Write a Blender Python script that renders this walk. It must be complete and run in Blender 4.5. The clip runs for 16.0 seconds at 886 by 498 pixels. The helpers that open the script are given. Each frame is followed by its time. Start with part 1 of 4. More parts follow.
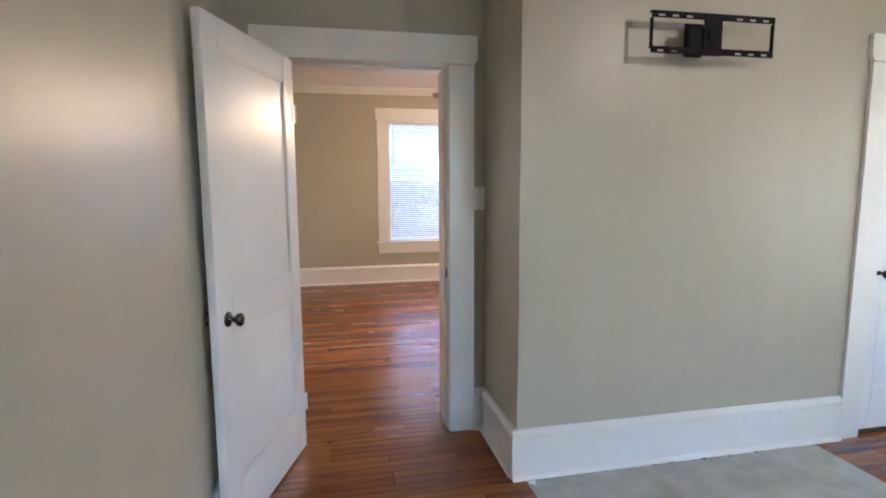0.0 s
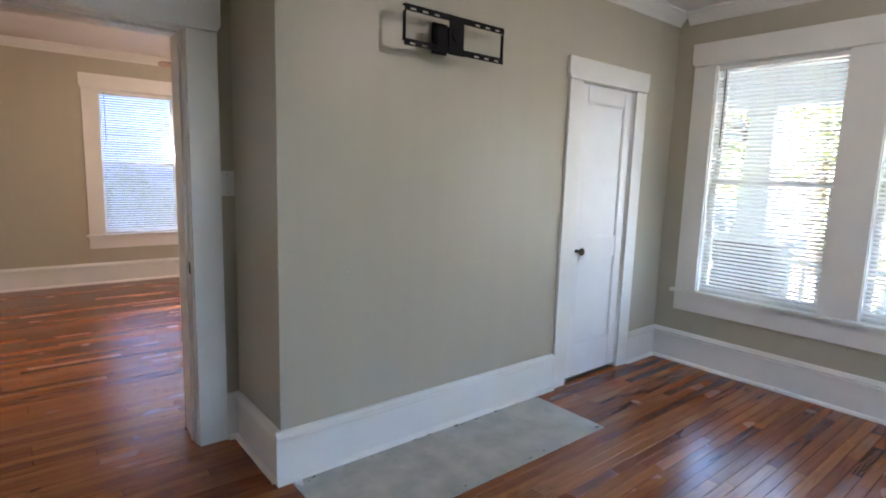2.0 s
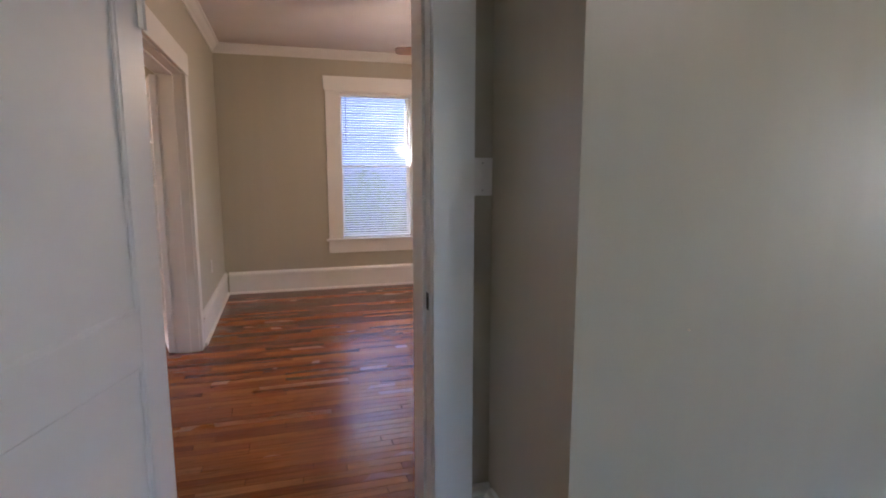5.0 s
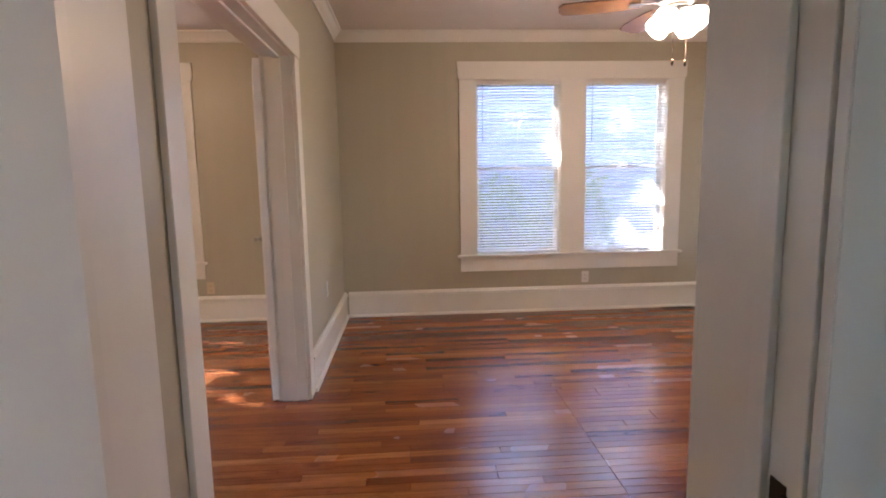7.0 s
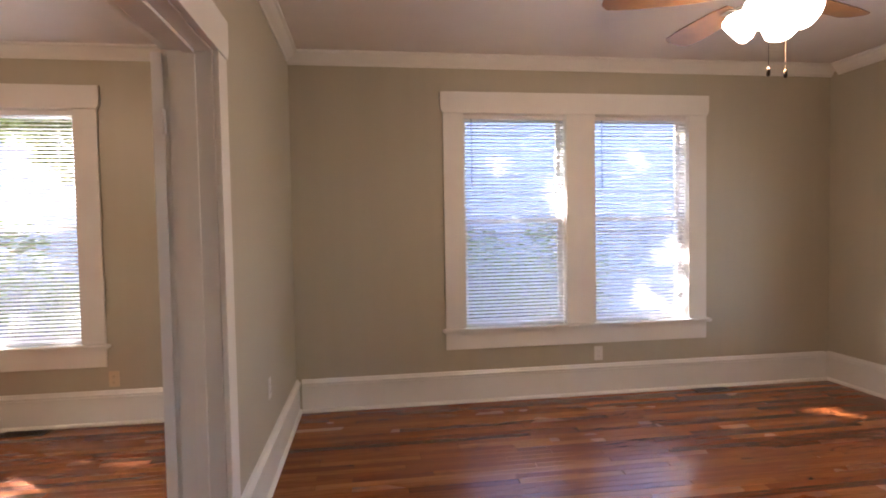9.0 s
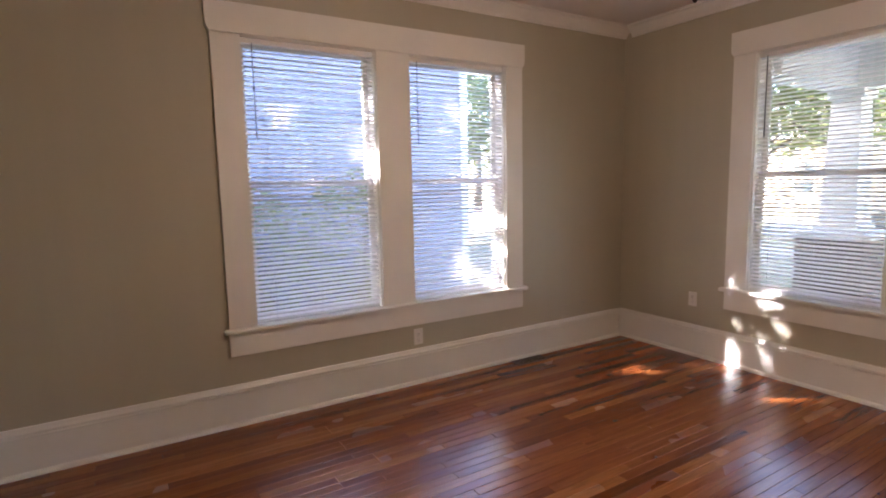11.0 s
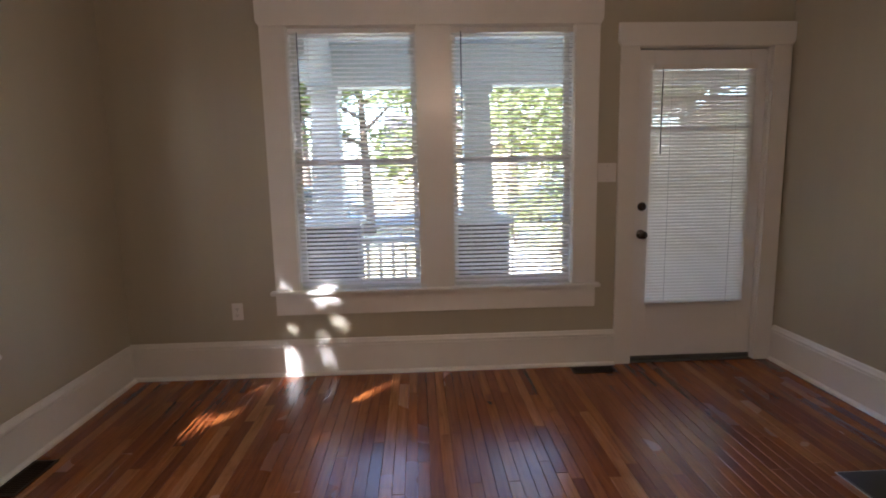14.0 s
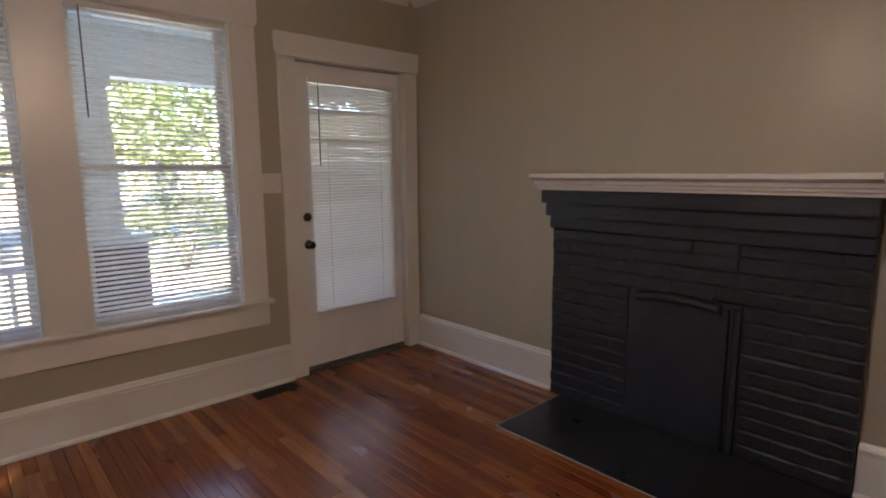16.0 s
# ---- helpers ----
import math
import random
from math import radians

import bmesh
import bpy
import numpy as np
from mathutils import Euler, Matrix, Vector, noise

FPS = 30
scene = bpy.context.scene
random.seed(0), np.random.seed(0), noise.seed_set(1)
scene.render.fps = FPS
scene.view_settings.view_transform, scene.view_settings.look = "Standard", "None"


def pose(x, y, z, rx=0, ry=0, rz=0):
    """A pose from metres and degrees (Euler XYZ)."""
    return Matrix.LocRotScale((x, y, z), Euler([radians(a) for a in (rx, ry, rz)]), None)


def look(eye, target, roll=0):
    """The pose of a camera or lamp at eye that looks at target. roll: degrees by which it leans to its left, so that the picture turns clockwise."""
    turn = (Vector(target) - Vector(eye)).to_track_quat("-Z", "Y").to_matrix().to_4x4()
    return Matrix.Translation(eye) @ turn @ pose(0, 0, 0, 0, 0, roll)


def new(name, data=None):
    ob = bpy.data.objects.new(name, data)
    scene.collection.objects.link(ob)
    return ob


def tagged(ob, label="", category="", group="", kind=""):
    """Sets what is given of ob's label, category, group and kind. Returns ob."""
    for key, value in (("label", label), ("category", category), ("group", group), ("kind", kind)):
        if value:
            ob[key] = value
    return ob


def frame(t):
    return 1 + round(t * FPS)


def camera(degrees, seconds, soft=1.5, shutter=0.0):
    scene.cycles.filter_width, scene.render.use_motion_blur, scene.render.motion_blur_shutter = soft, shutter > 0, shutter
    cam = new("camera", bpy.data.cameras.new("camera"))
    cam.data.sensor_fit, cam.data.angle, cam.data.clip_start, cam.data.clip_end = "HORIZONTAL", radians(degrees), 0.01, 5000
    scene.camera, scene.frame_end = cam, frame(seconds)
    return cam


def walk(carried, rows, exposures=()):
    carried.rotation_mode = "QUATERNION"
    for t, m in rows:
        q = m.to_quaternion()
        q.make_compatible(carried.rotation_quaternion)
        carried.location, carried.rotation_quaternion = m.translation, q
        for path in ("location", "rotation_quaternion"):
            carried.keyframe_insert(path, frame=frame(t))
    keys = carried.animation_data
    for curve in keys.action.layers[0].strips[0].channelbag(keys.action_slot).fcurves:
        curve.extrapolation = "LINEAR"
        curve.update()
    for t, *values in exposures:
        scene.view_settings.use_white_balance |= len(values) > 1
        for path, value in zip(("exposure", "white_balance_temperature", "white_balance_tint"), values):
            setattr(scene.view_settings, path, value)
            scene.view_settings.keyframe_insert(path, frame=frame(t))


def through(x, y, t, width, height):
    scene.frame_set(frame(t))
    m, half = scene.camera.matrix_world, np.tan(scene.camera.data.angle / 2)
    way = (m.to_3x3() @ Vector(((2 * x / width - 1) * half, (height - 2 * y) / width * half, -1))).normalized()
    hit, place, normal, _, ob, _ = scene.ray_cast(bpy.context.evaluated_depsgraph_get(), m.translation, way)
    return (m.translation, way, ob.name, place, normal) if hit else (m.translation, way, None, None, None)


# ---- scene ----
cam = camera(79.0, 16.0, soft=1.9)
PATH = [
    (0, (0.599, 0.833, 1.458), (1.009, 2.773, 1.202), -0.3),
    (0.5, (0.527, 0.864, 1.472), (1.225, 2.721, 1.217), -0.3),
    (1, (0.523, 0.889, 1.468), (1.45, 2.642, 1.205), -0.1),
    (1.5, (0.541, 0.871, 1.463), (1.642, 2.519, 1.189), 0.6),
    (2, (0.562, 0.946, 1.44), (1.809, 2.483, 1.157), 1.7),
    (2.5, (0.596, 1.045, 1.415), (1.901, 2.533, 1.128), 1.9),
    (3, (0.649, 1.195, 1.409), (1.922, 2.711, 1.118), 1.7),
    (3.5, (0.707, 1.383, 1.395), (1.863, 2.99, 1.116), 1.5),
    (4, (0.729, 1.617, 1.38), (1.725, 3.33, 1.114), 1.7),
    (4.5, (0.747, 1.775, 1.39), (1.532, 3.596, 1.129), 1.2),
    (5, (0.787, 2.051, 1.369), (1.347, 3.95, 1.084), -0.0),
    (5.2, (0.8, 2.198, 1.369), (1.273, 4.118, 1.069), 0.3),
    (7.3, (0.763, 3.36, 1.359), (0.872, 5.342, 1.115), -0.9),
    (7.5, (0.753, 3.506, 1.359), (0.859, 5.492, 1.148), -0.7),
    (8, (0.701, 3.826, 1.357), (0.859, 5.817, 1.254), -0.8),
    (8.2, (0.688, 3.924, 1.359), (0.872, 5.915, 1.299), -0.8),
    (10.3, (0.682, 4.749, 1.411), (1.356, 6.624, 1.234), -1.7),
    (10.5, (0.67, 4.835, 1.412), (1.456, 6.663, 1.214), -1.6),
    (11, (0.749, 5.14, 1.41), (1.785, 6.834, 1.169), -1.2),
    (11.5, (0.761, 5.434, 1.381), (2.074, 6.919, 1.115), -1.1),
    (12, (0.769, 5.673, 1.377), (2.325, 6.894, 1.087), -0.5),
    (12.5, (0.874, 5.946, 1.371), (2.637, 6.843, 1.069), -1.6),
    (13, (0.897, 6.147, 1.371), (2.787, 6.722, 1.058), -1.7),
    (13.5, (0.998, 6.315, 1.368), (2.955, 6.584, 1.057), -1.2),
    (14, (1.091, 6.475, 1.38), (3.067, 6.387, 1.082), -1.1),
    (14.5, (1.172, 6.602, 1.407), (3.096, 6.139, 1.117), -0.9),
    (15, (1.245, 6.661, 1.386), (3.063, 5.872, 1.116), -0.6),
    (15.5, (1.326, 6.684, 1.388), (2.984, 5.6, 1.107), -0.3),
    (16, (1.356, 6.747, 1.4), (2.816, 5.412, 1.112), -0.5),
]
EXPOSURES = [(0.0, 5.4, 5770, 19), (2.5, 4.91, 5670, 19), (3.5, 4.78, 5770, 23), (5.2, 4.63, 5670, 23), (7.5, 4.81, 5940, 22), (8.2, 4.72, 5940, 23), (10.5, 4.36, 5970, 24), (11.5, 4.09, 5840, 23), (12.5, 3.82, 5540, 20), (13.5, 3.65, 5690, 19), (15.0, 3.75, 5620, 21), (16.0, 3.77, 5670, 20)]
walk(cam, [(t, look(eye, target, roll)) for t, eye, target, roll in PATH], EXPOSURES)

LX, FX, FY, SY, AY, BY, CX = 0.12, 4.65, 8.42, 4.0, 3.75, 3.188, -3.6
CEIL_B, CEIL_A = 2.71, 2.68
SOUTH = -2.327

# ---- light ----
world = bpy.data.worlds.new("world")
scene.world = world
world.use_nodes = True
wn = world.node_tree
sky = wn.nodes.new("ShaderNodeTexSky")
sky.sky_type = "NISHITA"
sky.sun_disc = False
SUN_FROM = Vector((-1.3, 1.0, 1.0)).normalized()
sky.sun_elevation = math.asin(SUN_FROM.z)
sky.sun_rotation = math.atan2(SUN_FROM.x, SUN_FROM.y)
sky.air_density, sky.dust_density = 1.0, 1.5
wn.links.new(sky.outputs[0], wn.nodes["Background"].inputs[0])
wn.nodes["Background"].inputs[1].default_value = 0.15

sun_data = bpy.data.lights.new("sun", "SUN")
sun_data.energy, sun_data.angle, sun_data.color = 5.0, radians(0.6), (1.0, 0.93, 0.83)
sun = new("sun", sun_data)
sun.matrix_world = look(SUN_FROM * 30, (0, 0, 0))


def lamp(name, place, watts, size, color):
    data = bpy.data.lights.new(name, "POINT")
    data.energy, data.shadow_soft_size, data.color = watts, size, color
    ob = new(name, data)
    ob.location = place
    return ob


WARM = (1.0, 0.66, 0.36)
lamp("fan_bulbs_living", (2.31, 6.25, 2.08), 1.8, 0.09, WARM)
lamp("ceiling_bulbs_bedroom", (2.95, 1.35, 2.42), 0.6, 0.05, (1.0, 0.88, 0.74))
lamp("ceiling_bulbs_side_room", (-1.9, 5.9, 2.42), 1.6, 0.06, WARM)


# ---- materials ----
def material(name):
    m = bpy.data.materials.new(name)
    m.use_nodes = True
    t = m.node_tree
    return m, t, t.nodes["Principled BSDF"]


def node(t, kind, **values):
    n = t.nodes.new(kind)
    for k, v in values.items():
        n.inputs[k.replace("_", " ")].default_value = v
    return n


def ramp(t, fac, stops):
    n = t.nodes.new("ShaderNodeValToRGB")
    e = n.color_ramp.elements
    e[0].position, e[0].color = stops[0][0], (*stops[0][1], 1)
    e[1].position, e[1].color = stops[-1][0], (*stops[-1][1], 1)
    for p, c in stops[1:-1]:
        k = e.new(p)
        k.color = (*c, 1)
    t.links.new(fac, n.inputs[0])
    return n.outputs[0]


def bump(t, bsdf, height, strength, distance):
    b = node(t, "ShaderNodeBump", Strength=strength, Distance=distance)
    t.links.new(height, b.inputs["Height"])
    t.links.new(b.outputs[0], bsdf.inputs["Normal"])


def surface(name, a, b, rough=0.5, scale=3.0, fine=120.0, relief=0.15, depth=0.002, metal=0.0, spread=0.08):
    """Paint, stone or metal: large soft variation from a to b, fine relief, uneven gloss."""
    m, t, p = material(name)
    co = t.nodes.new("ShaderNodeTexCoord").outputs["Object"]
    big = node(t, "ShaderNodeTexNoise", Scale=scale, Detail=5.0, Roughness=0.6)
    small = node(t, "ShaderNodeTexNoise", Scale=fine, Detail=3.0)
    for n in (big, small):
        t.links.new(co, n.inputs["Vector"])
    t.links.new(ramp(t, big.outputs[0], [(0.3, a), (0.7, b)]), p.inputs["Base Color"])
    r = node(t, "ShaderNodeMapRange", To_Min=rough - spread, To_Max=rough + spread)
    t.links.new(big.outputs[0], r.inputs[0])
    t.links.new(r.outputs[0], p.inputs["Roughness"])
    p.inputs["Metallic"].default_value = metal
    if relief:
        bump(t, p, small.outputs[0], relief, depth)
    return m


def paint_wall(name, a, b, rough):
    """Rolled wall paint: orange-peel relief with faint long vertical lap marks."""
    m, t, p = material(name)
    co = t.nodes.new("ShaderNodeTexCoord").outputs["Object"]
    mp = node(t, "ShaderNodeMapping", Scale=(9.0, 9.0, 0.5))
    t.links.new(co, mp.inputs[0])
    laps = node(t, "ShaderNodeTexNoise", Scale=1.0, Detail=4.0)
    t.links.new(mp.outputs[0], laps.inputs["Vector"])
    peel = node(t, "ShaderNodeTexNoise", Scale=160.0, Detail=2.0)
    t.links.new(co, peel.inputs["Vector"])
    t.links.new(ramp(t, laps.outputs[0], [(0.25, a), (0.75, b)]), p.inputs["Base Color"])
    r = node(t, "ShaderNodeMapRange", To_Min=rough - 0.01, To_Max=rough + 0.015)
    t.links.new(laps.outputs[0], r.inputs[0])
    t.links.new(r.outputs[0], p.inputs["Roughness"])
    mix = node(t, "ShaderNodeMath")
    mix.operation = "MULTIPLY_ADD"
    t.links.new(laps.outputs[0], mix.inputs[0])
    mix.inputs[1].default_value = 0.08
    t.links.new(peel.outputs[0], mix.inputs[2])
    bump(t, p, mix.outputs[0], 0.2, 0.0015)
    return m


def plank_wood(name, single):
    """Varnished strip flooring, one tone a strip: single for strips that are objects, else strips told apart by island."""
    m, t, p = material(name)
    if single:
        rnd = t.nodes.new("ShaderNodeObjectInfo").outputs["Random"]
    else:
        rnd = t.nodes.new("ShaderNodeNewGeometry").outputs["Random Per Island"]
    co = t.nodes.new("ShaderNodeTexCoord").outputs["Object"]
    off = node(t, "ShaderNodeVectorMath")
    off.operation = "MULTIPLY_ADD"
    off.inputs[0].default_value = (37.0, 53.0, 11.0)
    t.links.new(rnd, off.inputs[1])
    t.links.new(co, off.inputs[2])
    mp = node(t, "ShaderNodeMapping", Scale=(1.6, 26.0, 8.0))
    t.links.new(off.outputs[0], mp.inputs[0])
    grain = node(t, "ShaderNodeTexNoise", Scale=2.2, Detail=8.0, Roughness=0.62, Distortion=0.6)
    t.links.new(mp.outputs[0], grain.inputs["Vector"])
    fine = node(t, "ShaderNodeTexNoise", Scale=16.0, Detail=4.0)
    t.links.new(mp.outputs[0], fine.inputs["Vector"])
    wear = node(t, "ShaderNodeTexNoise", Scale=1.1, Detail=3.0)
    t.links.new(off.outputs[0], wear.inputs["Vector"])
    tone = ramp(t, rnd, [(0.0, (0.135, 0.0373, 0.01)), (0.12, (0.18, 0.0498, 0.0124)), (0.45, (0.234, 0.0681, 0.0166)), (0.7, (0.27, 0.0871, 0.0216)), (0.88, (0.306, 0.1096, 0.0291)), (1.0, (0.36, 0.1494, 0.0465))])
    dark = ramp(t, grain.outputs[0], [(0.28, (0.55, 0.46, 0.40)), (0.38, (0.76, 0.71, 0.66)), (0.5, (0.94, 0.92, 0.90)), (0.72, (1.18, 1.20, 1.20))])
    mul = t.nodes.new("ShaderNodeMix")
    mul.data_type, mul.blend_type = "RGBA", "MULTIPLY"
    mul.inputs["Factor"].default_value = 1.0
    t.links.new(tone, mul.inputs["A"])
    t.links.new(dark, mul.inputs["B"])
    knots = node(t, "ShaderNodeTexNoise", Scale=3.1, Detail=6.0, Roughness=0.7)
    t.links.new(off.outputs[0], knots.inputs["Vector"])
    stain = t.nodes.new("ShaderNodeMix")
    stain.data_type, stain.blend_type = "RGBA", "MULTIPLY"
    stain.inputs["Factor"].default_value = 1.0
    t.links.new(mul.outputs["Result"], stain.inputs["A"])
    t.links.new(ramp(t, knots.outputs[0], [(0.26, (0.30, 0.22, 0.18)), (0.33, (0.78, 0.72, 0.68)), (0.42, (1.0, 1.0, 1.0))]), stain.inputs["B"])
    t.links.new(stain.outputs["Result"], p.inputs["Base Color"])
    r = node(t, "ShaderNodeMapRange", To_Min=0.21, To_Max=0.31)
    t.links.new(wear.outputs[0], r.inputs[0])
    t.links.new(r.outputs[0], p.inputs["Roughness"])
    p.inputs["Specular IOR Level"].default_value = 0.42
    p.inputs["Coat Weight"].default_value = 0.2
    p.inputs["Coat Roughness"].default_value = 0.2
    add = node(t, "ShaderNodeMath")
    add.operation = "MULTIPLY_ADD"
    t.links.new(wear.outputs[0], add.inputs[0])
    add.inputs[1].default_value = 0.9
    t.links.new(fine.outputs[0], add.inputs[2])
    bump(t, p, add.outputs[0], 0.14, 0.0012)
    return m


def glass_clear(name):
    m, t, p = material(name)
    t.nodes.remove(p)
    facing = node(t, "ShaderNodeLayerWeight", Blend=0.5)
    power = node(t, "ShaderNodeMath")
    power.operation = "POWER"
    t.links.new(facing.outputs["Facing"], power.inputs[0])
    power.inputs[1].default_value = 5.0
    f = node(t, "ShaderNodeMath")
    f.operation = "MULTIPLY_ADD"
    t.links.new(power.outputs[0], f.inputs[0])
    f.inputs[1].default_value, f.inputs[2].default_value = 0.8, 0.03
    clear = node(t, "ShaderNodeBsdfTransparent", Color=(0.95, 0.97, 0.96, 1))
    gloss = node(t, "ShaderNodeBsdfGlossy", Roughness=0.02)
    mix = t.nodes.new("ShaderNodeMixShader")
    t.links.new(f.outputs[0], mix.inputs[0])
    t.links.new(clear.outputs[0], mix.inputs[1])
    t.links.new(gloss.outputs[0], mix.inputs[2])
    t.links.new(mix.outputs[0], t.nodes["Material Output"].inputs[0])
    return m


def glowing(name, color, strength):
    m, t, p = material(name)
    p.inputs["Base Color"].default_value = (0.9, 0.88, 0.84, 1)
    p.inputs["Emission Color"].default_value = (*color, 1)
    p.inputs["Emission Strength"].default_value = strength
    p.inputs["Roughness"].default_value = 0.3
    return m


def leafy(name, a, b):
    m, t, p = material(name)
    rnd = t.nodes.new("ShaderNodeNewGeometry").outputs["Random Per Island"]
    t.links.new(ramp(t, rnd, [(0.0, a), (1.0, b)]), p.inputs["Base Color"])
    p.inputs["Roughness"].default_value = 0.45
    thin = node(t, "ShaderNodeBsdfTranslucent", Color=(b[0] * 2.4, b[1] * 2.2, b[2], 1))
    mix = node(t, "ShaderNodeMixShader", Fac=0.35)
    t.links.new(p.outputs[0], mix.inputs[1])
    t.links.new(thin.outputs[0], mix.inputs[2])
    t.links.new(mix.outputs[0], t.nodes["Material Output"].inputs[0])
    return m


def slat_vinyl(name, through=0.5, tint=(0.92, 0.90, 0.90)):
    m, t, p = material(name)
    p.inputs["Base Color"].default_value = (0.90, 0.90, 0.90, 1)
    p.inputs["Roughness"].default_value = 0.42
    thin = node(t, "ShaderNodeBsdfTranslucent", Color=(*tint, 1))
    mix = node(t, "ShaderNodeMixShader", Fac=through)
    t.links.new(p.outputs[0], mix.inputs[1])
    t.links.new(thin.outputs[0], mix.inputs[2])
    t.links.new(mix.outputs[0], t.nodes["Material Output"].inputs[0])
    return m


M_WALL = paint_wall("greige_wall_paint", (0.430, 0.404, 0.312), (0.450, 0.423, 0.329), 0.35)
M_TRIM = surface("white_trim_paint", (0.73, 0.725, 0.68), (0.79, 0.785, 0.745), 0.29, 2.0, 45.0, 0.0, 0.001, 0.0, 0.02)
M_DOOR = surface("white_door_paint", (0.74, 0.74, 0.73), (0.80, 0.80, 0.79), 0.32, 2.2, 30.0, 0.0, 0.001, 0.0, 0.02)
M_CEIL = surface("ceiling_paint", (0.70, 0.66, 0.62), (0.76, 0.72, 0.68), 0.7, 1.5, 150.0, 0.2, 0.001)
M_BOARD = plank_wood("strip_flooring", True)
M_BOARDS = plank_wood("strip_flooring_far", False)
M_GAP = surface("subfloor", (0.025, 0.012, 0.006), (0.05, 0.025, 0.012), 0.8)
M_STONE = surface("worn_grey_cement", (0.33, 0.335, 0.31), (0.52, 0.52, 0.48), 0.5, 6.0, 60.0, 0.4, 0.002)
M_BLACK = surface("charcoal_brick_paint", (0.016, 0.019, 0.026), (0.028, 0.032, 0.042), 0.44, 6.0, 50.0, 0.7, 0.004, 0.0, 0.10)
M_HEARTH = surface("charcoal_hearth_paint", (0.015, 0.018, 0.024), (0.024, 0.027, 0.036), 0.3, 5.0, 70.0, 0.3, 0.002)
M_STEEL = surface("brushed_nickel", (0.30, 0.29, 0.27), (0.38, 0.36, 0.33), 0.3, 8.0, 200.0, 0.05, 0.001, 1.0)
M_NICKEL = surface("tarnished_nickel", (0.10, 0.095, 0.088), (0.17, 0.16, 0.15), 0.26, 8.0, 200.0, 0.05, 0.001, 1.0)
M_BRONZE = surface("dark_bronze", (0.035, 0.028, 0.022), (0.06, 0.045, 0.035), 0.35, 8.0, 200.0, 0.05, 0.001, 1.0)
M_BRACKET = surface("black_powder_coat", (0.006, 0.006, 0.007), (0.010, 0.010, 0.011), 0.75, 8.0, 300.0, 0.2, 0.0006)
M_BRACKET.node_tree.nodes["Principled BSDF"].inputs["Specular IOR Level"].default_value = 0.2
M_PLATE = surface("white_plastic", (0.72, 0.71, 0.68), (0.76, 0.75, 0.72), 0.3, 6.0, 200.0, 0.0)
M_CREAM = surface("ivory_plastic", (0.60, 0.50, 0.34), (0.65, 0.55, 0.38), 0.35, 6.0, 200.0, 0.0)
M_VENT = surface("brown_register_metal", (0.03, 0.018, 0.010), (0.05, 0.03, 0.018), 0.4, 8.0, 200.0, 0.1, 0.001, 0.6)
M_DARK = surface("dark_gap", (0.01, 0.009, 0.008), (0.02, 0.018, 0.016), 0.8)
M_DARK.node_tree.nodes["Principled BSDF"].inputs["Specular IOR Level"].default_value = 0.05
M_SLAT = slat_vinyl("white_blind_slat", 0.63)
M_SLAT_DOOR = slat_vinyl("white_door_blind_slat", 0.25, (0.92, 0.885, 0.82))
M_GLASS = glass_clear("window_glass")
M_CORD = surface("blind_cord", (0.6, 0.6, 0.6), (0.7, 0.7, 0.7), 0.6, 5.0, 100.0, 0.0)
M_WAND = surface("smoky_wand", (0.10, 0.10, 0.11), (0.16, 0.16, 0.17), 0.2, 5.0, 100.0, 0.0)
M_SHADE = glowing("lit_frosted_glass", (1.0, 0.86, 0.66), 1.1)
M_BLADE = surface("walnut_fan_blade", (0.10, 0.05, 0.025), (0.20, 0.11, 0.05), 0.35, 12.0, 90.0, 0.1)
M_WEATHER = surface("grey_weatherstrip", (0.08, 0.085, 0.08), (0.13, 0.13, 0.12), 0.6)
M_SIDING = surface("blue_grey_siding", (0.24, 0.235, 0.31), (0.28, 0.275, 0.36), 0.6, 0.8, 40.0, 0.1)
M_WHITE_OUT = surface("white_exterior_paint", (0.72, 0.72, 0.70), (0.80, 0.80, 0.78), 0.5, 2.0, 40.0, 0.1)
M_PIER = surface("brown_brick", (0.10, 0.075, 0.065), (0.16, 0.12, 0.105), 0.8, 9.0, 60.0, 0.4, 0.004)
M_PORCH = surface("grey_porch_paint", (0.46, 0.45, 0.44), (0.54, 0.53, 0.52), 0.5, 2.0, 60.0, 0.2)
M_PCEIL = surface("porch_ceiling_paint", (0.78, 0.80, 0.80), (0.84, 0.86, 0.86), 0.6, 2.0, 60.0, 0.1)
M_GRASS = surface("dry_leaf_strewn_lawn", (0.25, 0.24, 0.14), (0.42, 0.37, 0.27), 0.8, 0.7, 30.0, 0.8, 0.03)
# side lawn, darker than the front: the yard's shade is in its colour
M_LAWN_SHADE = surface("shade_darkened_side_lawn", (0.09, 0.11, 0.06), (0.20, 0.20, 0.13), 0.8, 0.9, 30.0, 0.8, 0.03)
M_ROAD = surface("asphalt", (0.14, 0.14, 0.14), (0.20, 0.20, 0.195), 0.85, 0.6, 60.0, 0.5, 0.01)
M_WALK = surface("concrete_walk", (0.42, 0.40, 0.36), (0.52, 0.50, 0.46), 0.8, 0.8, 50.0, 0.3, 0.005)
M_BARK = surface("bark", (0.06, 0.045, 0.035), (0.12, 0.09, 0.07), 0.9, 6.0, 25.0, 1.0, 0.02)
M_LEAF = leafy("green_leaves", (0.07, 0.09, 0.04), (0.17, 0.20, 0.09))
M_LEAF_RED = leafy("autumn_leaves", (0.10, 0.07, 0.02), (0.20, 0.10, 0.04))
M_ROOF = surface("shingle_roof", (0.075, 0.062, 0.052), (0.13, 0.11, 0.095), 0.95, 2.0, 40.0, 0.5, 0.01)
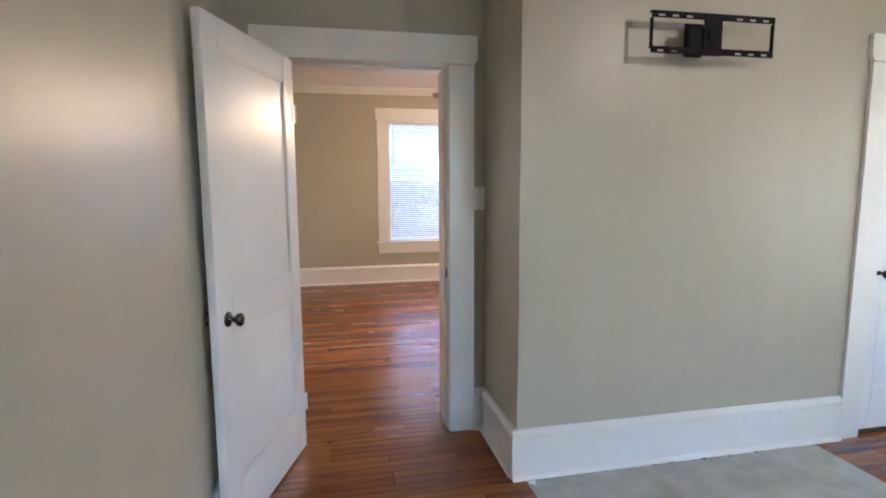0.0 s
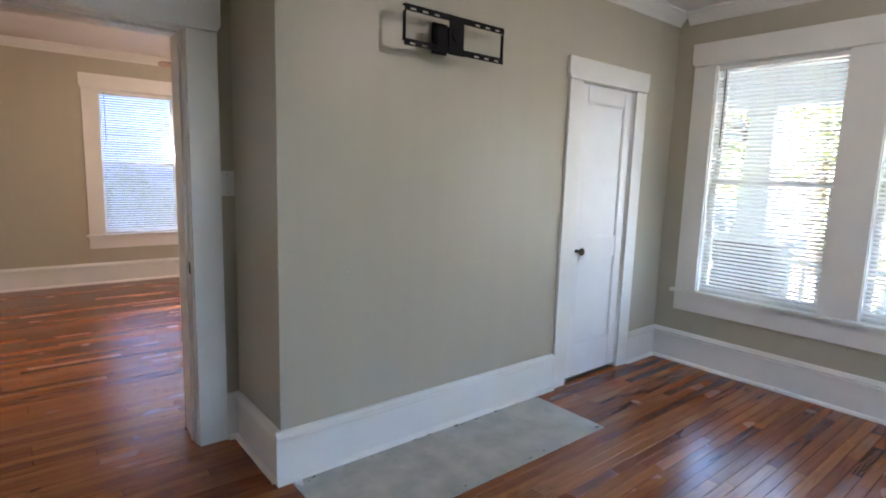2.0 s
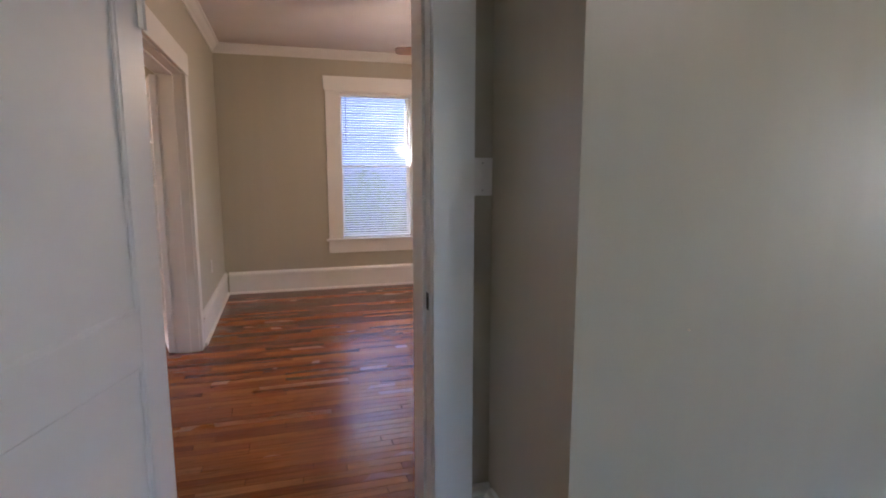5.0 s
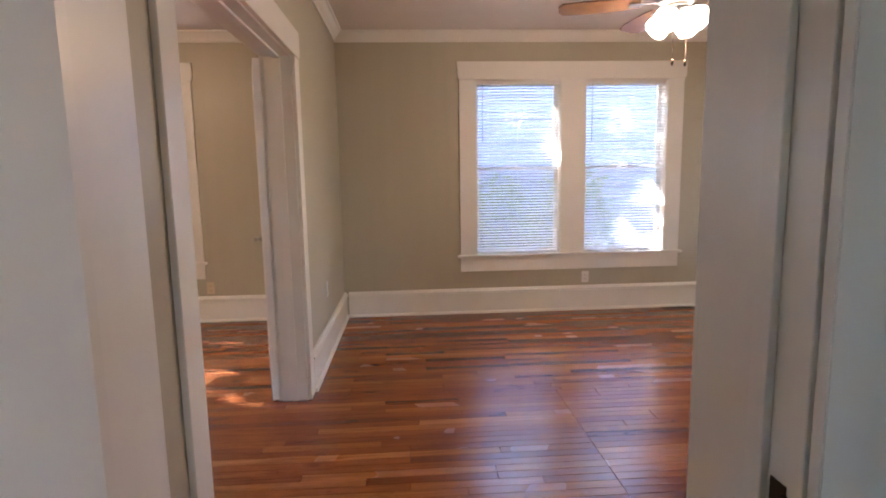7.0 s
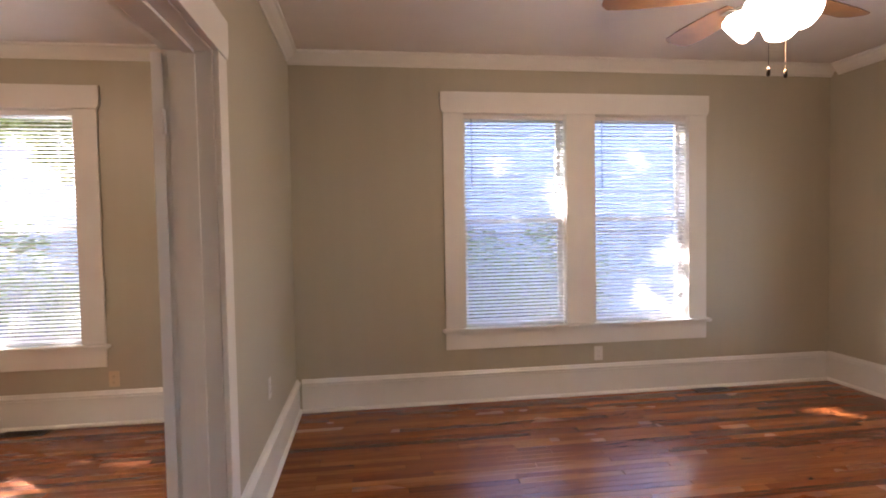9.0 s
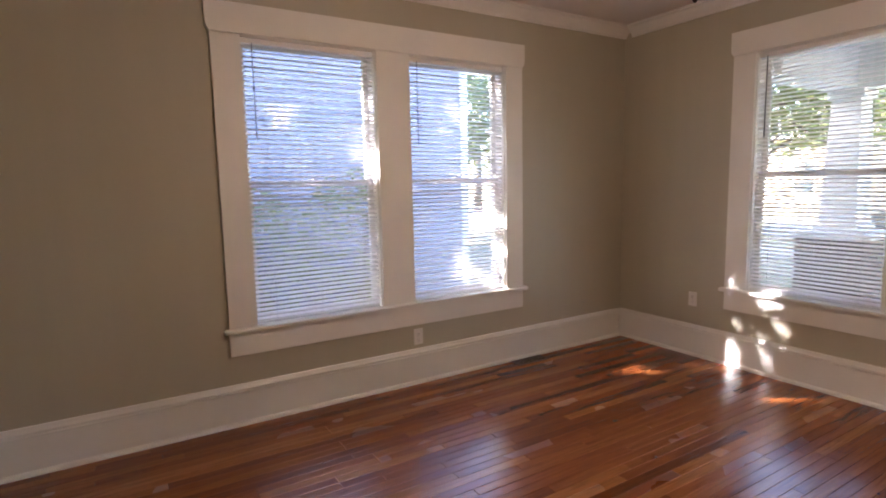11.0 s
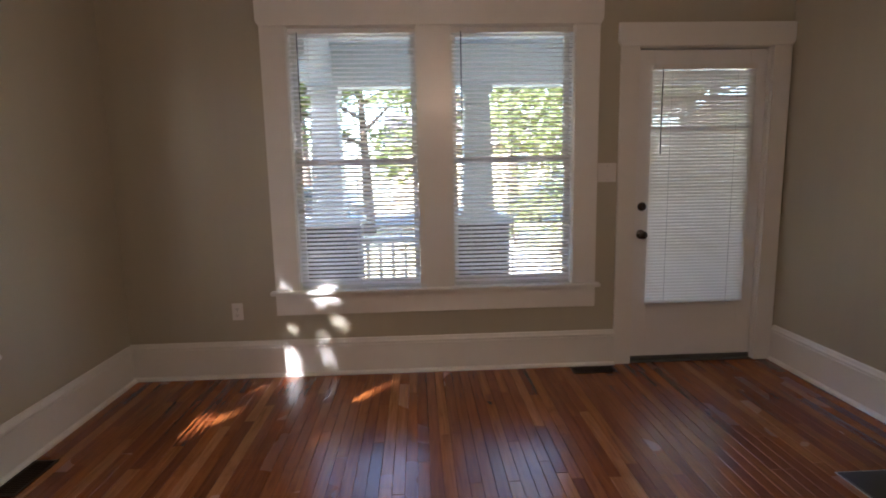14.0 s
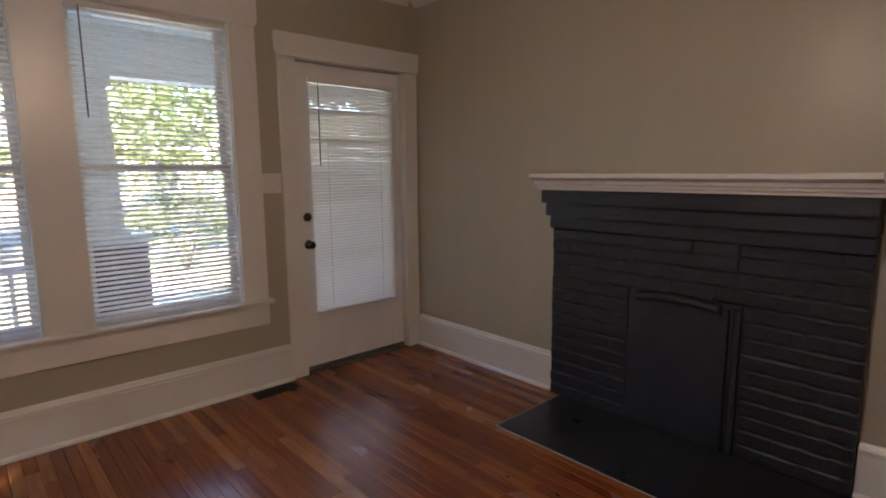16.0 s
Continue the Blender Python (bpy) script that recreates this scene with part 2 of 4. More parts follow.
M_CAR = surface("silver_car_paint", (0.35, 0.36, 0.38), (0.38, 0.39, 0.41), 0.25, 2.0, 50.0, 0.0, 0.0, 0.7)
M_TYRE = surface("rubber", (0.02, 0.02, 0.02), (0.03, 0.03, 0.03), 0.8)


# ---- mesh helpers ----
def part(name, bm, mat, parent=None, label="", kind=""):
    me = bpy.data.meshes.new(name)
    bm.to_mesh(me)
    bm.free()
    me.materials.append(mat)
    ob = new(name, me)
    ob.parent = parent
    return tagged(ob, label, kind=kind)


def thing(name, m, label, category, group="", kind=""):
    ob = new(name)
    ob.empty_display_size = 0.1
    ob.matrix_world = m
    return tagged(ob, label, category, group, kind)


def box(bm, x0, y0, z0, x1, y1, z1, bevel=0.0):
    vs = [bm.verts.new((x, y, z)) for z in (z0, z1) for x, y in ((x0, y0), (x1, y0), (x1, y1), (x0, y1))]
    fs = [bm.faces.new([vs[i] for i in q]) for q in ((3, 2, 1, 0), (4, 5, 6, 7), (0, 1, 5, 4), (1, 2, 6, 5), (2, 3, 7, 6), (3, 0, 4, 7))]
    if bevel:
        edges = {e for f in fs for e in f.edges}
        bmesh.ops.bevel(bm, geom=list(edges), offset=bevel, segments=2, affect="EDGES")
    return bm


def boxes(*rows, bevel=0.0):
    bm = bmesh.new()
    for r in rows:
        box(bm, *r, bevel=bevel)
    return bm


def turned(bm, profile, centre=(0, 0, 0), axis="z", steps=20):
    """A turned solid: profile of (radius, height) pairs round an axis."""
    cx, cy, cz = centre
    rings = []
    for r, h in profile:
        ring = []
        for k in range(steps):
            a = 2 * math.pi * k / steps
            c, s = r * math.cos(a), r * math.sin(a)
            place = {"z": (cx + c, cy + s, cz + h), "y": (cx + c, cy + h, cz + s), "x": (cx + h, cy + c, cz + s)}[axis]
            ring.append(bm.verts.new(place))
        rings.append(ring)
    for a, b in zip(rings, rings[1:]):
        for k in range(steps):
            f = bm.faces.new((a[k], a[(k + 1) % steps], b[(k + 1) % steps], b[k]))
            f.smooth = True
    bm.faces.new(rings[0][::-1])
    bm.faces.new(rings[-1])
    bmesh.ops.recalc_face_normals(bm, faces=bm.faces)
    return bm


def run(bm, profile, a, b, side):
    """A moulding of a profile (out, up) from a to b on the plan, out to that side (a unit vector)."""
    ends = []
    for p in (a, b):
        ends.append([bm.verts.new((p[0] + side[0] * o, p[1] + side[1] * o, z)) for o, z in profile])
    n = len(profile)
    for k in range(n):
        bm.faces.new((ends[0][k], ends[0][(k + 1) % n], ends[1][(k + 1) % n], ends[1][k]))
    bm.faces.new(ends[0])
    bm.faces.new(ends[1][::-1])
    bmesh.ops.recalc_face_normals(bm, faces=bm.faces)
    return bm


def wall(name, axis, face, thick, a, b, top, holes=(), bottom=-0.12):
    """A wall along x or y: from face to face + thick, from a to b, with holes (from, to, sill, head)."""
    bm = bmesh.new()

    def slab(u0, u1, z0, z1):
        if u1 - u0 > 1e-4 and z1 - z0 > 1e-4:
            v0, v1 = sorted((face, face + thick))
            box(bm, *((u0, v0, z0, u1, v1, z1) if axis == "x" else (v0, u0, z0, v1, u1, z1)))

    at = a
    for h0, h1, z0, z1 in sorted(holes):
        slab(at, h0, bottom, top)
        slab(h0, h1, bottom, z0)
        slab(h0, h1, z1, top)
        at = h1
    slab(at, b, bottom, top)
    return part(name, bm, M_WALL, kind="structure")


# ---- walls and ceilings ----
SILL, HEAD = 0.565, 2.275
WIN_FAR = [(1.43, 2.27), (2.505, 3.325)]
WIN_PORCH = [(5.44, 6.25), (6.46, 7.28)]
WIN_BED = [(1.04, 1.85), (2.06, 2.875)]
# unseen windows, added in the back wall to brighten the breast wall
WIN_BACK_FILL = [(1.55, 2.40), (2.60, 3.45)]
WIN_STUDY = [(-3.20, -2.39), (-2.17, -1.36)]
DOOR_FRONT = (4.119, 5.041, -0.02, 2.146)

wall("wall_front_living", "y", FX, 0.17, SY - 0.4, FY + 0.17, 2.95, [(a, b, SILL, HEAD) for a, b in WIN_PORCH] + [DOOR_FRONT])
wall("wall_front_bedroom", "y", FX, 0.17, SOUTH, SY - 0.4, 2.95, [(a, b, SILL, HEAD) for a, b in WIN_BED])
wall("wall_far", "x", FY, 0.17, CX - 0.17, FX, 2.95, [(a, b, SILL, HEAD) for a, b in WIN_FAR + WIN_STUDY])
wall("wall_between_living_study", "y", LX - 0.16, 0.16, SY, FY, 2.95, [(4.759, 6.421, -0.02, 2.081)])
wall("wall_living_south", "x", SY - 0.13, 0.13, LX, FX, 2.95, [(0.351, 1.266, -0.02, 2.086)])
wall("wall_bedroom_door", "x", AY, SY - 0.13 - AY, LX, 1.46, 2.95, [(0.351, 1.266, -0.02, 2.086)])
wall("wall_breast", "x", BY, 0.12, 1.46, FX, 2.95, [(3.469, 4.121, -0.02, 2.066)])
wall("wall_breast_side", "y", 1.46, 0.12, BY + 0.12, SY - 0.13, 2.95)
wall("wall_closet_side", "y", 3.20, 0.10, BY + 0.12, SY - 0.13, 2.95)
wall("wall_bedroom_back", "x", SOUTH - 0.17, 0.17, LX - 0.16, FX + 0.17, 2.95, [(a, b, SILL, HEAD) for a, b in WIN_BACK_FILL])
wall("wall_bedroom_left", "y", LX - 0.16, 0.16, SOUTH, SY, 2.95)
wall("wall_study_left", "y", CX - 0.17, 0.17, SY - 0.15, FY, 2.95)
wall("wall_study_south", "x", SY - 0.15, 0.15, CX, LX - 0.16, 2.95)
part("ceiling_living", boxes((CX, SY, CEIL_B, LX - 0.16, FY, CEIL_B + 0.1), (LX, SY, CEIL_B, FX, FY, CEIL_B + 0.1)), M_CEIL, kind="structure")
part("ceiling_bedroom", boxes((LX, SOUTH, CEIL_A, FX, BY, CEIL_A + 0.1), (LX, BY, CEIL_A, 1.46, AY, CEIL_A + 0.1)), M_CEIL, kind="structure")
part("roof_slab", boxes((CX - 0.17, SOUTH - 0.17, 2.95, FX + 0.17, FY + 0.17, 3.1)), M_ROOF, kind="structure")
part("subfloor", boxes((CX, SOUTH, -0.14, FX, FY, -0.021)), M_GAP, kind="structure")
part("foundation", boxes((CX - 0.17, SOUTH - 0.17, -0.62, FX + 0.17, FY + 0.17, -0.145)), M_PIER, kind="structure")

# ---- baseboards, crowns ----
BASE = [(0, 0), (0.022, 0), (0.022, 0.196), (0.026, 0.199), (0.026, 0.205), (0.021, 0.208), (0.021, 0.212), (0.031, 0.216), (0.031, 0.225), (0.022, 0.234), (0.014, 0.248), (0, 0.250)]
SHOE = [(0.022, 0), (0.040, 0), (0.038, 0.012), (0.031, 0.021), (0.022, 0.024)]


def baseboard(a, b, side):
    bm = bmesh.new()
    run(bm, BASE, a, b, side)
    run(bm, SHOE, a, b, side)
    part("baseboard", bm, M_TRIM, kind="structure")


def crown(a, b, side, top):
    z = top
    bm = run(bmesh.new(), [(0, z), (0, z - 0.095), (0.012, z - 0.095), (0.018, z - 0.078), (0.040, z - 0.055), (0.062, z - 0.022), (0.078, z - 0.016), (0.078, z)], a, b, side)
    part("crown_trim", bm, M_TRIM, kind="structure")


baseboard((1.39, AY), (1.46, AY), (0, -1))
baseboard((1.46, BY), (1.46, AY - 0.041), (-1, 0))
baseboard((1.43, BY), (3.355, BY), (0, -1))
baseboard((4.235, BY), (FX - 0.03, BY), (0, -1))
baseboard((FX, BY), (FX, SOUTH + 0.03), (-1, 0))
baseboard((LX, SOUTH + 0.03), (LX, AY), (1, 0))
baseboard((LX + 0.031, AY), (0.27, AY), (0, -1))
baseboard((LX + 0.041, SOUTH), (FX - 0.041, SOUTH), (0, 1))
baseboard((LX + 0.041, FY), (FX - 0.041, FY), (0, -1))
baseboard((FX, FY), (FX, 5.14), (-1, 0))
baseboard((3.32, SY), (FX - 0.03, SY), (0, 1))
baseboard((1.37, SY), (1.745, SY), (0, 1))
baseboard((LX + 0.041, SY), (0.27, SY), (0, 1))
baseboard((LX, FY), (LX, 6.53), (1, 0))
baseboard((LX, SY), (LX, 4.645), (1, 0))
baseboard((CX + 0.041, FY), (LX - 0.16 - 0.041, FY), (0, -1))
baseboard((CX, SY), (CX, FY), (1, 0))
baseboard((LX - 0.16, 6.53), (LX - 0.16, FY), (-1, 0))
baseboard((LX - 0.16, SY), (LX - 0.16, 4.645), (-1, 0))
baseboard((CX + 0.041, SY), (LX - 0.16 - 0.041, SY), (0, 1))
for z, x0, x1, y0, y1 in ((CEIL_B, LX, FX, SY, FY), (CEIL_B, CX, LX - 0.16, SY, FY)):
    crown((x0, y1), (x1, y1), (0, -1), z)
    crown((x0, y0), (x1, y0), (0, 1), z)
    crown((x0, y0 + 0.08), (x0, y1 - 0.08), (1, 0), z)
    crown((x1, y0 + 0.08), (x1, y1 - 0.08), (-1, 0), z)
crown((1.46 - 0.078, BY), (FX, BY), (0, -1), CEIL_A)
crown((1.46, BY), (1.46, AY), (-1, 0), CEIL_A)
crown((LX, AY), (1.38, AY), (0, -1), CEIL_A)
crown((FX, SOUTH), (FX, BY - 0.08), (-1, 0), CEIL_A)
crown((LX, SOUTH), (LX, AY - 0.08), (1, 0), CEIL_A)
crown((LX + 0.08, SOUTH), (FX - 0.08, SOUTH), (0, 1), CEIL_A)


# ---- windows: u along the wall, v outwards ----
def head_board(bm, u0, u1, z0, z1, out, flare=0.018):
    v = [bm.verts.new(p) for p in ((u0, -out, z0), (u1, -out, z0), (u1 + flare, -out, z0 + 0.03), (u1 + flare, -out, z1), (u0 - flare, -out, z1), (u0 - flare, -out, z0 + 0.03))]
    w = [bm.verts.new((p.co.x, 0, p.co.z)) for p in v]
    bm.faces.new(v)
    bm.faces.new(w[::-1])
    for k in range(6):
        bm.faces.new((v[k], w[k], w[(k + 1) % 6], v[(k + 1) % 6]))
    bmesh.ops.recalc_face_normals(bm, faces=bm.faces)
    bmesh.ops.bevel(bm, geom=list(bm.edges), offset=0.002, segments=1, affect="EDGES")
    return bm


def sash(bm, u0, u1, z0, z1, v0, v1, stile=0.034, top=0.04, low=0.055):
    box(bm, u0, v0, z0, u0 + stile, v1, z1, 0.003)
    box(bm, u1 - stile, v0, z0, u1, v1, z1, 0.003)
    box(bm, u0 + stile, v0, z0, u1 - stile, v1, z0 + low, 0.003)
    box(bm, u0 + stile, v0, z1 - top, u1 - stile, v1, z1, 0.003)
    return bm


def window(name, m, openings, label):
    """A double-hung window, or several in one casing, in a wall's opening."""
    ob = thing(name, m, label, "window", kind="structure")
    a, b = openings[0][0], openings[-1][1]
    casing = bmesh.new()
    for u0, u1 in [(a - 0.155, a + 0.004)] + [(p[1] - 0.004, q[0] + 0.004) for p, q in zip(openings, openings[1:])] + [(b - 0.004, b + 0.155)]:
        box(casing, u0, -0.022, SILL + 0.026, u1, -0.001, HEAD - 0.006, 0.002)
    part("window_casing", casing, M_TRIM, ob)
    part("window_head", head_board(bmesh.new(), a - 0.157, b + 0.157, HEAD - 0.005, HEAD + 0.160, 0.027), M_TRIM, ob)
    part("window_sill", boxes((a - 0.185, -0.055, SILL - 0.002, b + 0.185, -0.001, SILL + 0.025), bevel=0.006), M_TRIM, ob)
    part("window_apron", boxes((a - 0.157, -0.02, SILL - 0.142, b + 0.157, -0.001, SILL - 0.003), bevel=0.003), M_TRIM, ob)
    mid = 1.425
    for u0, u1 in openings:
        frame_bm = boxes((u0, 0, SILL, u0 + 0.009, 0.17, HEAD), (u1 - 0.009, 0, SILL, u1, 0.17, HEAD), (u0 + 0.009, 0, HEAD - 0.010, u1 - 0.009, 0.17, HEAD), (u0 + 0.009, -0.0005, SILL, u1 - 0.009, 0.17, SILL + 0.02), bevel=0.001)
        part("window_frame", frame_bm, M_TRIM, ob)
        up = part("upper_sash", sash(bmesh.new(), u0 + 0.010, u1 - 0.010, mid - 0.018, HEAD - 0.011, 0.105, 0.138, low=0.036), M_TRIM, ob)
        low = part("lower_sash", sash(bmesh.new(), u0 + 0.010, u1 - 0.010, SILL + 0.021, mid + 0.018, 0.070, 0.103, top=0.036), M_TRIM, ob)
        for s, z0, z1, v in ((up, mid + 0.016, HEAD - 0.049, 0.12), (low, SILL + 0.074, mid - 0.016, 0.085)):
            g = part("pane", boxes((u0 + 0.042, v, z0, u1 - 0.042, v + 0.004, z1)), M_GLASS, s, "clear window glass")
            g.visible_shadow = False
        lock = boxes(((u0 + u1) / 2 - 0.03, 0.078, mid + 0.018, (u0 + u1) / 2 + 0.03, 0.1, mid + 0.027), ((u0 + u1) / 2 - 0.008, 0.062, mid + 0.022, (u0 + u1) / 2 + 0.012, 0.098, mid + 0.034), bevel=0.002)
        part("sash_lock", lock, M_TRIM, ob)
    return ob


def slat_mesh(u0, u1, depth, tilt, thick=0.0008, crown_h=0.0022):
    """One slightly crowned slat, tilted about its length."""
    bm = bmesh.new()
    c, s = math.cos(tilt), math.sin(tilt)
    rows = []
    for k in range(5):
        w = depth * (k / 4 - 0.5)
        h = crown_h * (1 - (2 * w / depth) ** 2)
        rows.append([(w * c - h * s, w * s + h * c), (w * c - (h + thick) * s, w * s + (h + thick) * c)])
    ring = [r[0] for r in rows] + [r[1] for r in rows[::-1]]
    va = [bm.verts.new((u0, y, z)) for y, z in ring]
    vb = [bm.verts.new((u1, y, z)) for y, z in ring]
    n = len(ring)
    for k in range(n):
        bm.faces.new((va[k], va[(k + 1) % n], vb[(k + 1) % n], vb[k]))
    bm.faces.new(va)
    bm.faces.new(vb[::-1])
    bmesh.ops.recalc_face_normals(bm, faces=bm.faces)
    return bm


def blind(m, u0, u1, z0, z1, label, group, pitch=0.0285, depth=0.027, tilt=27.0, wand_side=1, wand_len=0.55, v=0.028, slat_mat=None):
    ob = thing("window_blind", m @ pose((u0 + u1) / 2, v, z0), label, "blind", group)
    w, h = (u1 - u0) / 2, z1 - z0
    part("headrail", boxes((-w, -0.016, h - 0.034, w, 0.016, h - 0.001), bevel=0.002), M_PLATE, ob)
    part("bottom_rail", boxes((-w + 0.003, -0.012, 0.0, w - 0.003, 0.012, 0.012), bevel=0.003), M_PLATE, ob)
    me = None
    z, n = 0.028, 0
    rng = random.Random(int(u0 * 100))
    while z < h - 0.045:
        if me is None:
            first = part("slat", slat_mesh(-w + 0.003, w - 0.003, depth, radians(tilt)), slat_mat or M_SLAT, ob)
            me, s = first.data, first
        else:
            s = new("slat", me)
            s.parent = ob
        s.location = (0, rng.uniform(-0.0006, 0.0006), z)
        s.rotation_euler = (radians(rng.uniform(-1.5, 1.5)), radians(rng.uniform(-0.06, 0.06)), 0)
        z += pitch
    for x in (-w + 0.13, w - 0.13) if w < 0.37 else (-w + 0.12, 0.0, w - 0.12):
        for y in (-depth / 2 - 0.0015, depth / 2 + 0.0015):
            part("ladder_cord", boxes((x - 0.001, y - 0.0007, 0.008, x + 0.001, y + 0.0007, h - 0.03)), M_CORD, ob)
    x = wand_side * (w - 0.06)
    part("tilt_wand", turned(bmesh.new(), [(0.002, -wand_len), (0.0042, -wand_len + 0.01), (0.0038, -0.02), (0.002, 0)], (x, -0.028, h - 0.03), steps=8), M_WAND, ob, "smoky plastic tilt wand")
    return ob


M_FAR, M_FRONT, M_BACK = pose(0, FY, 0), pose(FX, 0, 0, 0, 0, -90), pose(0, SOUTH, 0, 0, 0, 180)
flip = lambda pairs: sorted((-b, -a) for a, b in pairs)
window("window_1", M_FAR, WIN_FAR, "pair of white double-hung sash windows in one wide white casing, closed")
window("window_2", M_FRONT, flip(WIN_PORCH), "pair of white double-hung sash windows onto the porch, closed")
window("window_3", M_FRONT, flip(WIN_BED), "pair of white double-hung bedroom windows onto the porch, closed")
window("window_4", M_FAR, WIN_STUDY, "pair of white double-hung sash windows in the side room, closed")
# added behind the camera as fill light for the bedroom
window("fill_window_5", M_BACK, flip(WIN_BACK_FILL), "unseen pair of white double-hung windows added to the bedroom's back wall for fill light, closed")
for m, pairs, side, label, group in (
    (M_BACK, flip(WIN_BACK_FILL), -1, "white mini blind, slats open, lowered over an unseen, added back bedroom window", "blinds of the bedroom's back windows"),
    (M_FAR, WIN_FAR, -1, "white mini blind with open slats, lowered over a side window", "blinds of the living room side windows"),
    (M_FRONT, flip(WIN_PORCH), -1, "white mini blind, slats open, lowered over a living room porch window", "blinds of the living room porch windows"),
    (M_FRONT, flip(WIN_BED), -1, "white mini blind, slats open, lowered over a bedroom porch window", "blinds of the bedroom windows"),
    (M_FAR, WIN_STUDY, -1, "white mini blind, slats open, lowered over a side room window", "blinds of the side room windows"),
):
    for a, b in pairs:
        blind(m, a + 0.011, b - 0.011, SILL + 0.026, HEAD - 0.012, label, group, wand_side=side, pitch=0.0275, tilt=34.0 if "bedroom" in label else 28.0)


# ---- door casings and doors ----
def door_casing(name, m, u0, u1, top, depth, inner=0.022, both=True, sides=(True, True), width=0.135, label="white painted door casing with a flat head board", far=(0.135, 0.135), head=0.14, left=None):
    """Casing boards on the room's face, jambs through the wall of that depth, and the same boards on its far face."""
    ob = thing(name, m, label, "door frame", kind="structure")
    bm = bmesh.new()
    for face, s in ((0, -1), (depth, 1)) if both else ((0, -1),):
        wl, wr = (left or width, width) if s < 0 else far
        v0, v1 = sorted((face + s * 0.001, face + s * 0.022))
        box(bm, u0 - wl, v0, 0.001, u0 - 0.004, v1, top + 0.003, 0.002)
        box(bm, u1 + 0.004, v0, 0.001, u1 + wr, v1, top + 0.003, 0.002)
    part("side_casing", bm, M_TRIM, ob)
    hb = head_board(bmesh.new(), u0 - (left or width), u1 + width, top + 0.004, top + head, 0.027)
    part("head_casing", hb, M_TRIM, ob)
    if both:
        wl, wr = far
        part("head_casing", boxes((u0 - wl, depth + 0.001, top + 0.004, u1 + wr, depth + 0.027, top + head), bevel=0.002), M_TRIM, ob)
    jb = boxes((u0 - 0.02, 0.001, 0.001, u0, depth - 0.001, top + 0.018), (u1, 0.001, 0.001, u1 + 0.02, depth - 0.001, top + 0.018), (u0, 0.001, top, u1, depth - 0.001, top + 0.018), bevel=0.001)
    part("jamb", jb, M_TRIM, ob)
    return ob


def panel_door(name, m, width, height, panels, label, thick=0.035, st=0.115):
    """A stile-and-rail door from its hinge edge at x = 0, seen faces at y = 0 and y = thick. panels: (z0, z1)."""
    ob = thing(name, m, label, "door", kind="structure")
    bm = bmesh.new()
    box(bm, 0, 0, 0, st, thick, height, 0.002)
    box(bm, width - st, 0, 0, width, thick, height, 0.002)
    z = 0
    for z0, z1 in list(panels) + [(height, height)]:
        box(bm, st, 0.0004, z, width - st, thick - 0.0004, z0, 0.002)
        z = z1
    part("leaf", bm, M_DOOR, ob)
    for z0, z1 in panels:
        pb = bmesh.new()
        box(pb, st, 0.010, z0, width - st, thick - 0.010, z1)
        for y0, y1, y2 in ((0.0025, 0.010, 1), (thick - 0.010, thick - 0.0025, 1)):
            box(pb, st, y0, z0, st + 0.012, y1, z1, 0.002)
            box(pb, width - st - 0.012, y0, z0, width - st, y1, z1, 0.002)
            box(pb, st + 0.012, y0, z0, width - st - 0.012, y1, z0 + 0.012, 0.002)
            box(pb, st + 0.012, y0, z1 - 0.012, width - st - 0.012, y1, z1, 0.002)
        part("door_panel", pb, M_DOOR, ob)
    return ob


def knob(parent, x, z, y, out, mat, label, rose=0.03, ball=0.027, reach=0.062):
    """A round knob on its rose, on the face at y, out towards -1 or 1."""
    s = out
    p = [(rose, 0), (rose, s * 0.004), (rose * 0.8, s * 0.010), (0.011, s * 0.013), (0.010, s * (reach - 0.032)), (ball * 0.75, s * (reach - 0.026)), (ball, s * (reach - 0.014)), (ball * 0.9, s * (reach - 0.005)), (ball * 0.4, s * reach)]
    return part("door_knob", turned(bmesh.new(), p, (x, y, z), "y"), mat, parent, label)


def hinges(parent, x, zs, y, mat=None):
    for z in zs:
        bm = turned(bmesh.new(), [(0.0065, -0.045), (0.0065, 0.045)], (x, y, z), steps=10)
        box(bm, x, y - 0.001, z - 0.044, x + 0.03, y + 0.0015, z + 0.044)
        part("hinge", bm, mat or M_DOOR, parent, "painted butt hinge")


door_casing("door_casing_1", pose(0, AY, 0), 0.372, 1.245, 2.065, SY - AY, width=0.145, head=0.155, left=0.117)
door_1 = panel_door("door_1", pose(0.405, AY - 0.005, 0.012) @ pose(0, 0, 0, 0, 0, -107.4), 0.86, 2.045, [(0.235, 0.835), (0.985, 1.925)], "white two-panel bedroom door with a nickel knob, standing wide open")
knob(door_1, 0.785, 0.915, 0.0345, 1, M_NICKEL, "dark brushed nickel door knob")
knob(door_1, 0.785, 0.915, 0.0005, -1, M_NICKEL, "dark brushed nickel door knob")
part("latch_plate", boxes((0.8495, 0.006, 0.86, 0.8515, 0.029, 0.97), (0.851, 0.010, 0.90, 0.858, 0.025, 0.93), bevel=0.001), M_STEEL, door_1, "nickel latch plate")
hinges(door_1, -0.004, (0.25, 1.78), 0.04)
strike = part("strike_plate", boxes((1.2428, AY + 0.025, 0.90, 1.2448, AY + 0.055, 0.96), (1.237, AY + 0.02, 0.91, 1.2426, AY + 0.028, 0.95), bevel=0.0005), M_BRONZE, None, "dark metal strike plate on a white door jamb")
tagged(strike, category="strike plate")
